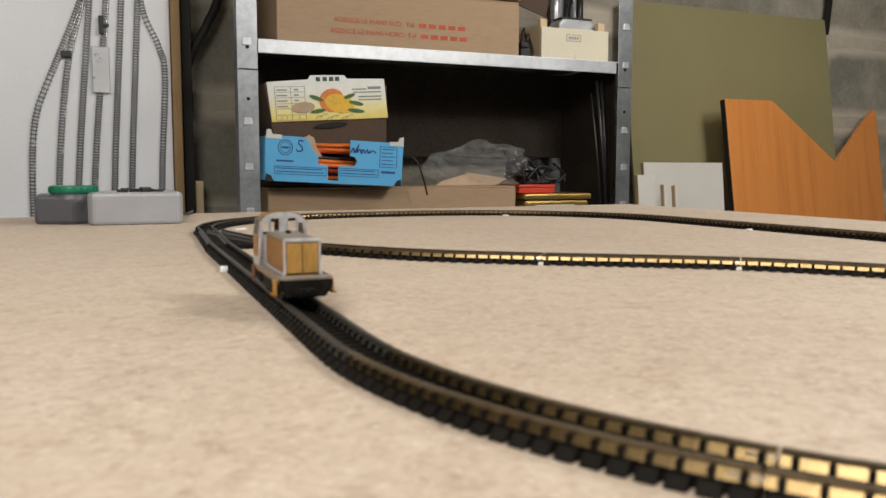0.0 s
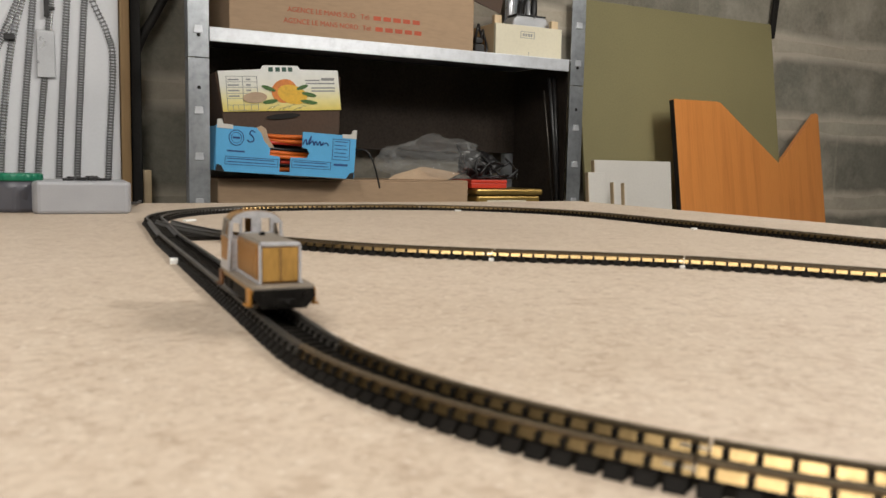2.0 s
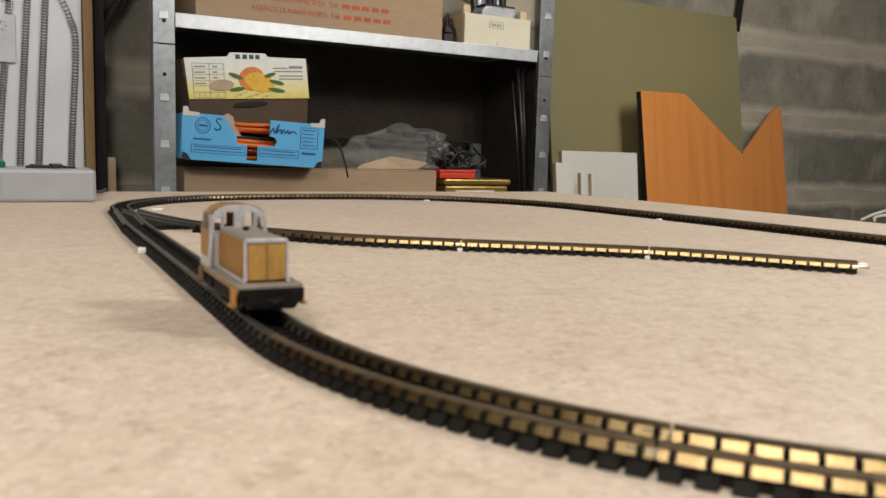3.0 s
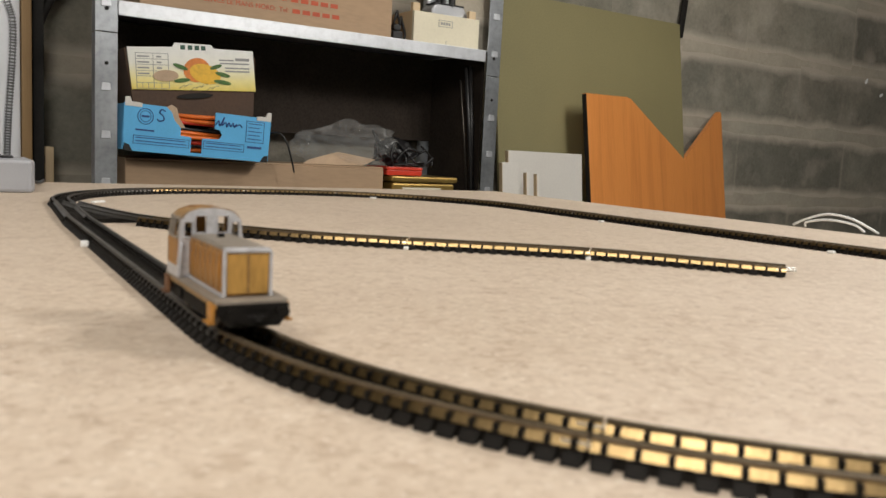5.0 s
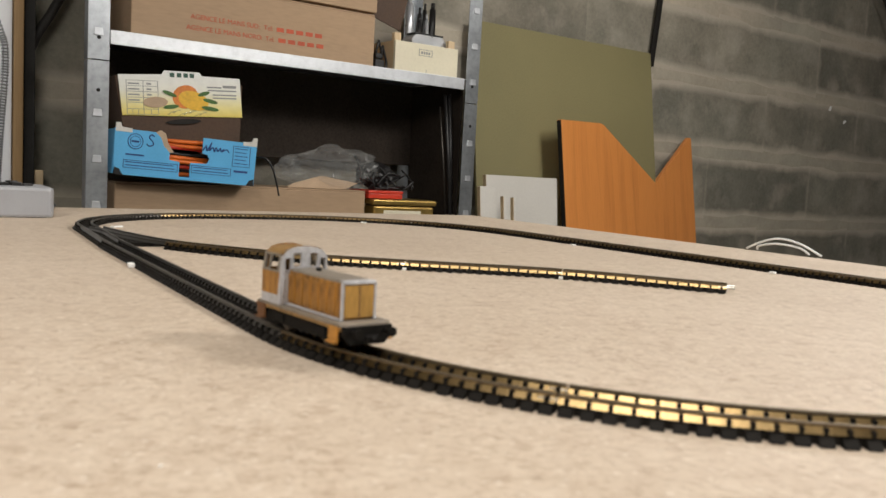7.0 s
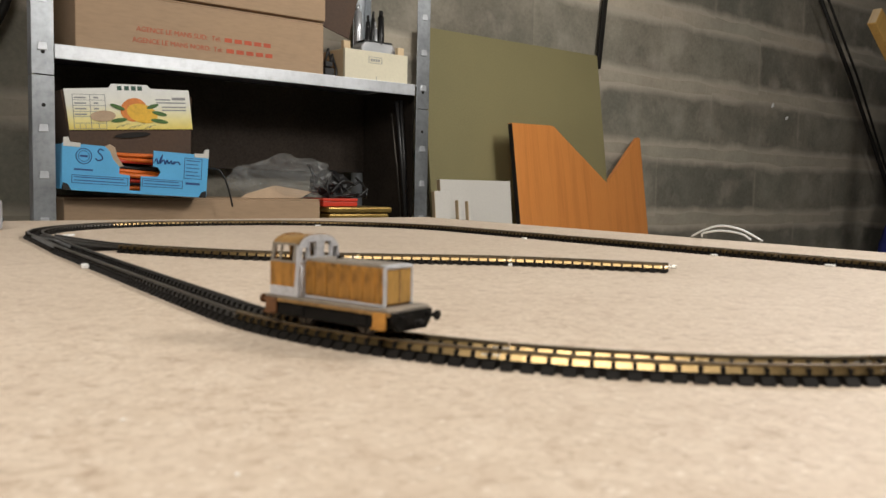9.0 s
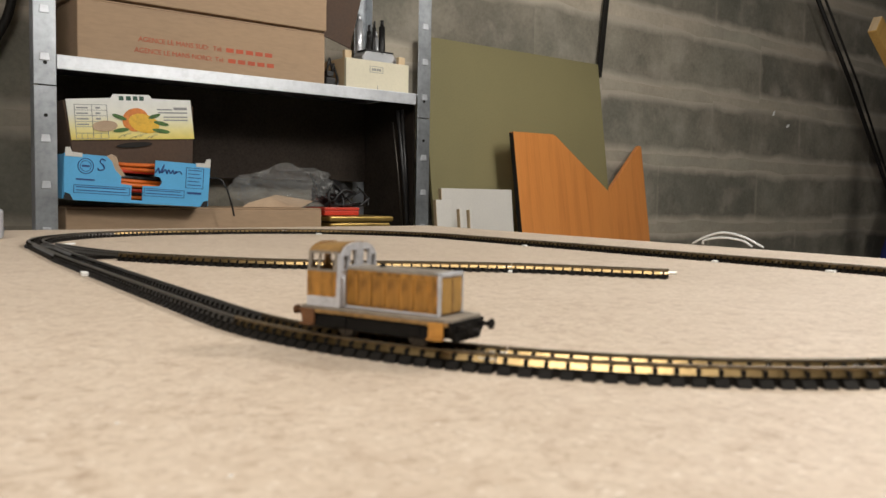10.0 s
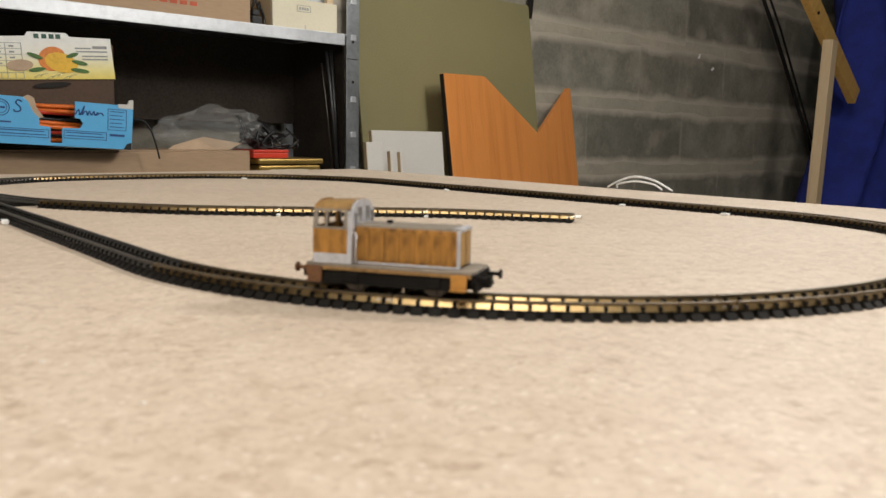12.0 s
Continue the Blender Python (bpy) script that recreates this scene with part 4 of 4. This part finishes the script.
single("loose_cable", tube(bmesh.new(), spline([(0.765, 1.86, 0.078), (0.785, 1.845, 0.076), (0.80, 1.84, 0.055), (0.812, 1.84, 0.02), (0.822, 1.845, -0.012)]), 0.0022, 7), BLACK, "thin black cable hanging out of the crate", "cable")


def build_mango_box():
    t = thing("mango_box", "brown fruit box with a white and yellow mango label", "fruit box", pose(0.457, 1.866, 0.128, 0, -3.6, 0))
    part("body", prism([(0.006, -0.034), (0.270, -0.034), (0.280, 0.10), (-0.010, 0.11)], 0.20, 0.002), CARD_DARK, t, "dark brown card body", pose(0, 0.003, 0))
    part("label_panel", prism([(0.002, 0.024), (0.276, 0.024), (0.272, 0.114), (0.182, 0.116), (0.176, 0.124), (0.096, 0.125), (0.090, 0.116), (-0.004, 0.112)], 0.0025, 0.0005), LABEL, t, "white label fading to yellow", pose(0, -0.0010, 0))
    y = -0.0018
    part("mango_print", disc(bmesh.new(), 0.142, 0.068, 0.030, 0.026, 0.0006, y, 0.3), MANGO_RED, t, "orange red mango print")
    part("mango_print", disc(bmesh.new(), 0.160, 0.060, 0.035, 0.021, 0.0006, y - 0.0007, -0.25), MANGO, t, "yellow mango print")
    for cx, cz, rx, a in ((0.106, 0.074, 0.020, -0.35), (0.184, 0.076, 0.017, 0.3), (0.199, 0.060, 0.021, -0.22), (0.198, 0.043, 0.024, -0.15), (0.108, 0.045, 0.021, 0.12)):
        part("leaf_print", disc(bmesh.new(), cx, cz, 0.85 * rx, 0.0045, 0.0005, y - 0.0014, a, 14), LEAF, t, "green leaf print")
    part("stone_print", disc(bmesh.new(), 0.074, 0.054, 0.027, 0.012, 0.0005, y - 0.0014, 0.05), CARD_EDGE, t, "pale brown fruit print")
    bm = bmesh.new()
    for z in (0.100, 0.088, 0.076, 0.063, 0.052, 0.038, 0.026):
        bm_box(bm, 0.012, 0.080, y, -0.0008, z, z + 0.0010)
    for x in (0.012, 0.048, 0.080):
        bm_box(bm, x, x + 0.0010, y, -0.0008, 0.026, 0.101)
    for x in (0.024, 0.036, 0.064):
        bm_box(bm, x, x + 0.0008, y, -0.0008, 0.026, 0.038)
    for z in (0.092, 0.080, 0.068, 0.056):
        bm_box(bm, 0.016, 0.040, y, -0.0008, z, z + 0.0030)
        bm_box(bm, 0.056, 0.066, y, -0.0008, z, z + 0.0035)
    part("print_table", bm, GREY_PRINT, t, "grey table of unreadable print")
    bm = bmesh.new()
    for x0, x1, z, h in ((0.192, 0.226, 0.090, 0.003), (0.230, 0.262, 0.091, 0.006), (0.194, 0.262, 0.083, 0.0030), (0.206, 0.262, 0.073, 0.0030), (0.206, 0.262, 0.066, 0.0030)):
        bm_box(bm, x0, x1, y, -0.0008, z, z + h)
    part("print_bar", bm, GREY_PRINT, t, "lines of unreadable print")
    bm = bmesh.new()
    for x0 in (0.108, 0.124, 0.139, 0.153):
        bm_box(bm, x0, x0 + 0.010, y, -0.0008, 0.111, 0.1205)
    part("brand_bar", bm, GREEN_PRINT, t, "dark green block print")
    bm = bmesh.new()
    for k in range(7):
        a = (0.100 + 0.012 * k, -0.003, 0.016 + 0.004 * math.sin(2.1 * k))
        b = (a[0] + 0.016, -0.005, a[2] + 0.007)
        tube(bm, spline([a, ((a[0] + b[0]) / 2, -0.007, a[2] + 0.006), b], 4), 0.0016, 5)
    part("crumpled_tape", bm, FILM, t, "crumpled clear tape", pose(0, 0, 0.011))
    bm = disc(bmesh.new(), 0.136, 0.012, 0.040, 0.006, 0.001, -0.0012, 0.06)
    part("grip_hole", bm, CHAR, t)


build_mango_box()


def build_cream_box():
    t = thing("wooden_box", "small cream wooden box of tools on the shelf", "box", pose(1.150, 1.872, 0.330))
    part("front", box(0, 0.205, 0, 0.010, 0, 0.080, 0.001), CREAM, t, "cream painted front board")
    part("back", box(0, 0.205, 0.115, 0.125, 0, 0.080, 0.001), CREAM, t)
    part("bottom", box(0.010, 0.195, 0.010, 0.115, 0, 0.006), CREAM, t)
    for x in (0.0, 0.195):
        part("end_board", box(x, x + 0.010, 0.0105, 0.1145, 0, 0.08, 0.001), PALE_WOOD, t, "bare wood end board")
    for x in (0.002, 0.178):
        part("corner_post", box(x, x + 0.022, 0.0105, 0.024, 0.02, 0.102, 0.002), PALE_WOOD, t, "pale wood corner post")
    bm = bmesh.new()
    for a, b, c, d in ((0.075, 0.118, 0.048, 0.0492), (0.075, 0.118, 0.064, 0.0652), (0.075, 0.0762, 0.048, 0.065), (0.117, 0.1182, 0.048, 0.065)):
        bm_box(bm, a, b, -0.0008, 0.0005, c, d)
    for k in range(4):
        bm_box(bm, 0.082 + 0.008 * k, 0.087 + 0.008 * k, -0.0008, 0.0005, 0.053, 0.060)
    part("stamp", bm, GREY_PRINT, t, "faint framed stamp")
    part("crack", box(0.100, 0.1012, -0.0006, 0.0005, 0.0, 0.014), GREY_PRINT, t)
    dev = thing("silver_device", "silver plastic gadget lying in the wooden box", "gadget", pose(1.222, 1.905, 0.402))
    part("shell", prism([(0, 0), (0.110, 0), (0.116, 0.020), (0.104, 0.040), (0.014, 0.040), (0, 0.026)], 0.055, 0.005), SILVER, dev, "silver rounded shell")
    part("dark_rim", box(0.012, 0.106, 0.004, 0.050, 0.0405, 0.0445, 0.001), BLACK, dev)
    for k, (x, y, h, r, m) in enumerate(((1.265, 1.985, 0.20, 0.012, SILVER), (1.292, 1.982, 0.175, 0.007, BLACK), (1.307, 1.988, 0.19, 0.006, BLACK), (1.322, 1.98, 0.16, 0.006, SILVER), (1.338, 1.985, 0.195, 0.010, BLACK), (1.282, 1.976, 0.15, 0.008, BLACK))):
        bm = tube(bmesh.new(), [(0, 0, 0), (0.004 * (k % 3 - 1), 0, h * 0.7), (0.006 * (k % 3 - 1), 0, h)], [r, r, r * 0.9], 10)
        tube(bm, [(0.006 * (k % 3 - 1), 0, h), (0.007 * (k % 3 - 1), 0, h + 0.018)], r * 0.55, 8)
        single("marker_pen", bm, m, ("silver tube" if m is SILVER else "black pen") + " standing in the wooden box", "pen", pose(x, y, 0.3365), "pens in the box")
    pts = [(1.112 + 0.014 * math.cos(a) + 0.002 * a, 1.90 + 0.01 * math.sin(2 * a), 0.372 + 0.036 * math.sin(a) - 0.002 * a) for a in np.linspace(0, 9, 30)]
    single("black_cable", tube(bmesh.new(), pts, 0.0035, 7), BLACK, "black cable bundled between carton and wooden box", "cable")
    plug = box(1.098, 1.128, 1.885, 1.915, 0.330, 0.355, 0.004)
    bm_box(plug, 1.102, 1.124, 1.889, 1.911, 0.357, 0.372, 0.003)
    single("power_plug", plug, BLACK, "black plug block on the steel shelf", "plug")


build_cream_box()


def build_bag():
    bm = bmesh.new()
    bmesh.ops.create_uvsphere(bm, u_segments=56, v_segments=28, radius=1)
    for v in bm.verts:
        p = v.co.copy()
        k = 1 + 0.30 * noise.noise(p * 2.1) + 0.22 * abs(noise.noise(p * 4.7 + Vector((3, 1, 7)))) - 0.10 * abs(noise.noise(p * 9.0))
        v.co = Vector((p.x * 0.145 * k, p.y * 0.075 * k, max(p.z * 0.060 * k, -0.045)))
    for f in bm.faces:
        f.smooth = False
    single("plastic_bag", bm, FILM, "crumpled clear plastic bag on the low carton", "plastic bag", pose(1.045, 1.99, 0.055))
    r = random.Random(9)
    for k in range(7):
        pts, p = [], Vector((1.14, 1.94, 0.03))
        for i in range(7):
            p = Vector((min(max(p.x + r.uniform(-0.045, 0.05), 1.09), 1.26), min(max(p.y + r.uniform(-0.02, 0.02), 1.91), 1.97), min(max(p.z + r.uniform(-0.035, 0.04), 0.014), 0.098)))
            pts.append(p)
        single("tangled_cable", tube(bmesh.new(), spline(pts, 6), 0.0032, 6), BLACK, "black cable in a loose tangle", "cable", group="tangle of cables")
    bm = bmesh.new()
    bmesh.ops.create_icosphere(bm, subdivisions=3, radius=1)
    for v in bm.verts:
        k = 1 + 0.3 * noise.noise(v.co * 2.5)
        v.co = Vector((v.co.x * 0.058 * k, v.co.y * 0.035 * k, v.co.z * 0.036 * k))
    single("wire_coil", bm, BLACK, "shiny black bundle of wrapped wire", "wire bundle", pose(1.165, 1.965, 0.048))
    red = thing("red_box", "flat red plastic box on the lower shelf", "box", pose(1.105, 1.90, -0.0130))
    part("base", box(0, 0.108, 0, 0.11, 0, 0.013, 0.002), RED, red)
    part("lid", box(-0.001, 0.109, -0.001, 0.111, 0.0135, 0.022, 0.002), RED, red)
    tin = thing("gold_tin", "flat gold biscuit tin on the lower shelf", "tin", pose(1.115, 1.885, -0.0995))
    part("base", box(0, 0.195, 0, 0.15, 0, 0.068, 0.006), GOLD, tin)
    part("lid", box(-0.006, 0.201, -0.006, 0.156, 0.070, 0.0855, 0.005), GOLD, tin, "gold lid with rolled rim")
    part("paper_label", box(0.030, 0.150, -0.0012, 0.0, 0.038, 0.056), CREAM, tin, "pale paper strip")
    for k, (x, y, dx, z, r_, m) in enumerate(((1.362, 1.872, -0.030, 0.285, 0.005, BLACK), (1.374, 1.886, -0.018, 0.29, 0.006, BLACK), (1.350, 1.878, -0.030, 0.25, 0.0025, STEEL))):
        single("leaning_rod", tube(bmesh.new(), [(x, y, -0.0995), (x + dx * 0.5, y + 0.01, z * 0.4), (x + dx, y + 0.02, z)], r_, 10), m, ("bright steel" if m is STEEL else "black") + " rod leaning inside the shelf", "rod", group="rods in the shelf")


build_bag()


# ---- boards along the wall ----
def leaning(x, y, z, lean, turn=0.0):
    """Local x along the board, z up it; lean: degrees by which its top leans back."""
    return pose(x, y, z, -lean, 0, turn)


single("olive_board", box(0, 0.86, 0, 0.012, 0, 1.362, 0.002), OLIVE, "large olive green hardboard leaning on the block wall", "board", leaning(1.605, 1.96, -0.78, 8.4))
for x0, x1, top, y, lab in ((1.533, 1.822, 0.069, 1.955, "large white"), (1.468, 1.525, 0.034, 1.90, "narrow white"), (1.548, 1.557, 0.008, 1.89, "thin white"), (1.574, 1.582, 0.006, 1.875, "thin white")):
    t = thing("laminate_offcut", lab + " laminated panel offcut leaning by the wall", "offcut", leaning(x0, y - 0.11, -0.78, 6.5), "white panel offcuts")
    h = (top + 0.78) / math.cos(radians(6.5))
    part("panel", box(0, x1 - x0, 0, 0.016, 0, h, 0.001), WHITE_PANEL, t)
    part("raw_edge", box(-0.0012, 0, 0.001, 0.015, 0.001, h - 0.001), PALE_WOOD, t, "raw chipboard edge")


def build_plank():
    turn = 10.35
    t = thing("notched_board", "orange wood-grain board with a V notch cut out", "board", leaning(1.901, 1.852, -0.78, 8.0, turn))
    k = 1 / math.cos(radians(8.0))
    z = lambda v: (v + 0.78) * k
    out = [(0.0, 0.0), (0.874, 0.0), (0.874, z(0.262)), (0.857, z(0.265)), (0.583, z(0.073)), (0.250, z(0.266)), (0.230, z(0.270)), (0.0, z(0.264))]
    part("board", prism(out, 0.018, 0.001), PLANK, t, "orange wood-grain laminate")
    part("edge_band", box(-0.0016, 0, 0.001, 0.017, 0.002, z(0.262)), CHAR, t, "dark edge band")


build_plank()


def build_track_board():
    t = thing("white_track_board", "tall white board in a wooden frame against the wall", "board", pose(0, 2.10, 0))
    part("panel", box(-0.62, 0.272, 0, 0.012, -0.78, 0.98, 0.001), WHITE, t, "smooth white panel")
    part("frame_post", box(0.2735, 0.2945, -0.012, 0.030, -0.78, 0.98, 0.002), OAK, t, "brown wooden frame post")
    single("black_batten", box(0.297, 0.322, 2.11, 2.145, -0.78, 1.05, 0.002), CHAR, "black upright batten beside the white board", "batten")
    single("wood_offcut", box(0.325, 0.345, 2.13, 2.16, -0.78, 0.02, 0.002), PALE_WOOD, "short pale wood offcut standing on the floor", "offcut")
    single("black_pipe", tube(bmesh.new(), spline([(0.318, 2.16, 0.30), (0.335, 2.155, 0.345), (0.365, 2.15, 0.40), (0.395, 2.15, 0.475), (0.41, 2.15, 0.62)]), 0.011, 10), CHAR, "thick black pipe curving up the block wall", "pipe")


build_track_board()


def spare_track(pts, label, bright=False):
    """A length of track fixed flat on the white board."""
    line3 = spline([(x, 0, z) for x, z in pts], 10)
    t = thing("spare_track", label, "model track", pose(0, 2.0985, 0), "spare tracks on the white board")
    sl, dist = bmesh.new(), 0.0
    for a, b in zip(line3, line3[1:]):
        d = b - a
        n = max(1, int(d.length / 0.0058))
        for k in range(n):
            c = a.lerp(b, (k + 0.5) / n)
            bm_box(sl, -0.0074, 0.0074, -0.0026, 0, -0.0017, 0.0017, 0, Matrix.Translation(c) @ Matrix.Rotation(-math.atan2(d.z, d.x) + math.pi / 2, 4, "Y"))
    tagged(part("track_bed", sl, SPARE, t, "row of small grey sleepers"), kind="stuff")
    for s in (-1, 1):
        pts2 = []
        for i, p in enumerate(line3):
            d = (line3[min(i + 1, len(line3) - 1)] - line3[max(i - 1, 0)]).normalized()
            pts2.append(p + Vector((d.z, 0, -d.x)) * s * 0.0046 + Vector((0, -0.0040, 0)))
        part("rail", tube(bmesh.new(), pts2, 0.0011, 6), SPARE_BRIGHT if bright and s > 0 else SPARE, t)
    return t


spare_track([(-0.030, -0.35), (-0.033, -0.06), (-0.028, 0.10), (-0.014, 0.185), (0.025, 0.285), (0.075, 0.41), (0.115, 0.55), (0.13, 0.7)], "curved spare track fixed on the white board", True)
spare_track([(0.020, -0.35), (0.022, 0.0), (0.048, 0.27), (0.085, 0.43), (0.125, 0.62)], "nearly straight spare track fixed on the white board", True)
spare_track([(0.055, -0.35), (0.062, 0.0), (0.100, 0.44), (0.115, 0.70)], "straight grey spare track fixed on the white board")
spare_track([(0.088, -0.35), (0.096, 0.0), (0.135, 0.435), (0.15, 0.70)], "straight spare track with a bright rail on the board", True)
spare_track([(0.130, -0.35), (0.139, 0.0), (0.167, 0.435), (0.18, 0.70)], "straight grey spare track fixed on the white board")
spare_track([(0.170, -0.35), (0.177, 0.0), (0.203, 0.44), (0.215, 0.70)], "straight grey spare track fixed on the white board")
spare_track([(0.240, -0.35), (0.244, 0.0), (0.258, 0.26), (0.246, 0.335), (0.210, 0.43), (0.20, 0.62)], "spare track bending away at its top on the board")
single("crossing_plate", box(0.100, 0.137, 2.0895, 2.0945, 0.222, 0.326, 0.0015), SILVER, "grey metal plate over a spare track", "plate")
single("lever_switch", bm_box(box(0.117, 0.127, 2.086, 2.0945, 0.355, 0.395, 0.001), 0.127, 0.139, 2.088, 2.0935, 0.371, 0.378, 0.001), BLACK, "small black lever switch on a spare track", "switch")
single("point_lever", box(0.036, 0.058, 2.086, 2.0945, 0.298, 0.312, 0.002), BLACK, "small black point lever on a spare track", "lever")


# ---- the far corner ----
single("dark_batten", box(-0.012, 0.012, 0, 0.012, 0, 0.62, 0.002), CHAR, "thin dark batten hanging on the block wall", "batten", pose(2.498, 2.178, 0.525, 0, 6, 0))
for off in (0.0, 0.085):
    single("black_strap", tube(bmesh.new(), [(3.95 + off, 2.12, 1.13), (4.36 + off, 2.10, 0.67), (4.84 + off * 0.6, 2.08, 0.08), (5.22, 2.07, -0.4)], 0.0105 - 0.05 * off, 8), CHAR, "black strap slanting down the block wall", "strap", group="black straps")


def build_stand():
    t = thing("wooden_stand", "pine stand with a slanting arm and upright leg", "stand")
    d = Vector((4.45 - 3.78, 0, 0.36 - 0.84))
    a = math.degrees(math.atan2(-d.z, d.x))
    arm = pose(3.78, 1.72, 0.84, 0, a, 0)
    part("arm", box(0, d.length + 0.1, -0.020, 0.020, -0.044, 0.044, 0.003), PINE, t, "slanting pine arm", arm)
    part("end_grain", box(-0.003, 0, -0.018, 0.018, -0.041, 0.041, 0.001), PALE_WOOD, t, "", arm)
    part("leg", box(-0.030, 0.030, -0.025, 0.025, 0, 1.33, 0.003), PALE_WOOD, t, "upright pale pine leg", pose(4.000, 1.672, -0.78, 0, 3.6, 0))
    part("bolt", tube(bmesh.new(), [(0.27, -0.026, -0.02), (0.27, -0.019, -0.02)], 0.008, 12), CHAR, t, "", arm)


build_stand()


def build_cloth():
    bm = bmesh.new()
    nx, nz = 48, 24
    grid = []
    for j in range(nz + 1):
        z = -0.76 + 1.9 * j / nz
        row = []
        for i in range(nx + 1):
            u = i / nx
            e = min(max((z + 0.35) / 0.65, 0.0), 1.0)
            x = 4.30 + 0.38 * e * e * (3 - 2 * e) + 0.95 * u
            y = 1.84 + 0.09 * math.sin(u * 19 + 0.8 * math.sin(3.1 * z)) + 0.03 * math.sin(u * 47 + z * 5) - 0.25 * u
            row.append(bm.verts.new((x, y, z)))
        grid.append(row)
    for a, b in zip(grid, grid[1:]):
        for k in range(nx):
            bm.faces.new((a[k], a[k + 1], b[k + 1], b[k])).smooth = True
    ob = single("blue_cloth", bm, BLUE_CLOTH, "dark blue cloth hanging in heavy folds", "cloth")
    mod = ob.modifiers.new("thickness", "SOLIDIFY")
    mod.thickness = 0.012
    single("cloth_rail", box(4.60, 5.75, 1.70, 1.735, 1.13, 1.165, 0.004), CHAR, "dark rail that carries the blue cloth", "rail")


build_cloth()


# ---- blocks of the wall ----
def build_blocks():
    r = random.Random(11)
    meshes = []
    for k in range(6):
        w, h = 0.3802, 0.124
        pts = []
        for a, b in ((-1, -1), (-0.66, -1), (-0.33, -1), (0, -1), (0.33, -1), (0.66, -1), (1, -1), (1, 0), (1, 1), (0.66, 1), (0.33, 1), (0, 1), (-0.33, 1), (-0.66, 1), (-1, 1), (-1, 0)):
            pts.append((w * a + r.uniform(-0.001, 0.001) * (1 if abs(a) == 1 else 12), h * b + r.uniform(-0.010, 0.010)))
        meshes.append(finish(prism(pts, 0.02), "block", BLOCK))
    for row in range(-2, 4):
        z = 0.216 + 0.296 * row + 0.148
        x = 2.16 - 0.76 * 5 + (0.38 if row % 2 == 0 else 0) + 0.38
        while x < 6.1:
            if x > -1.5:
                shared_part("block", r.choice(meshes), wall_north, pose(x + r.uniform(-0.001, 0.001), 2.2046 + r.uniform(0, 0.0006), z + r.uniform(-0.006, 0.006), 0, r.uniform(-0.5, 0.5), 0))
            x += 0.76


build_blocks()
for x, z, a in ((3.81, 0.481, 60), (3.945, 0.428, 30)):
    single("paint_speck", disc(bmesh.new(), 0, 0, 0.014, 0.007, 0.003, 0, radians(a)), WHITE_CABLE, "small white paint speck on the block wall", "paint speck", pose(x, 2.2018, z))


# ---- what moves ----
def motions():
    rows, spins = [], []
    base, ahead = 0.012, 0.0082
    times = (0.0, 2.5, 3.5, 6.0, 6.5, 9.0, 9.5, 10.5, 11.5, 12.0)
    along = (0.322, 0.3645, 0.381, 0.4130, 0.4205, 0.4620, 0.4706, 0.4876, 0.505, 0.513)
    for k in range(49):
        t = k * 0.25
        s = sum(float(np.interp(min(max(t + e, 0.0), 12.0), times, along)) for e in (-0.5, 0.0, 0.5)) / 3 if 0.5 <= t <= 11.5 else float(np.interp(t, times, along))
        a, b = OVAL.at(s + base), OVAL.at(s - base)
        d = (a - b).normalized()
        mid = (a + b) / 2 + d * ahead
        rows.append((t, pose(mid.x, mid.y, RAIL_TOP + 0.0005, 0, 0, math.degrees(math.atan2(d.y, d.x)))))
        spins.append((t, math.degrees((s - along[0]) / 0.0033)))
    walk(SHUNTER, rows)
    for x, wheel in WHEELSETS:
        walk(wheel, [(t, pose(x, 0, 0.0030, 0, a, 0)) for t, a in spins])


motions()
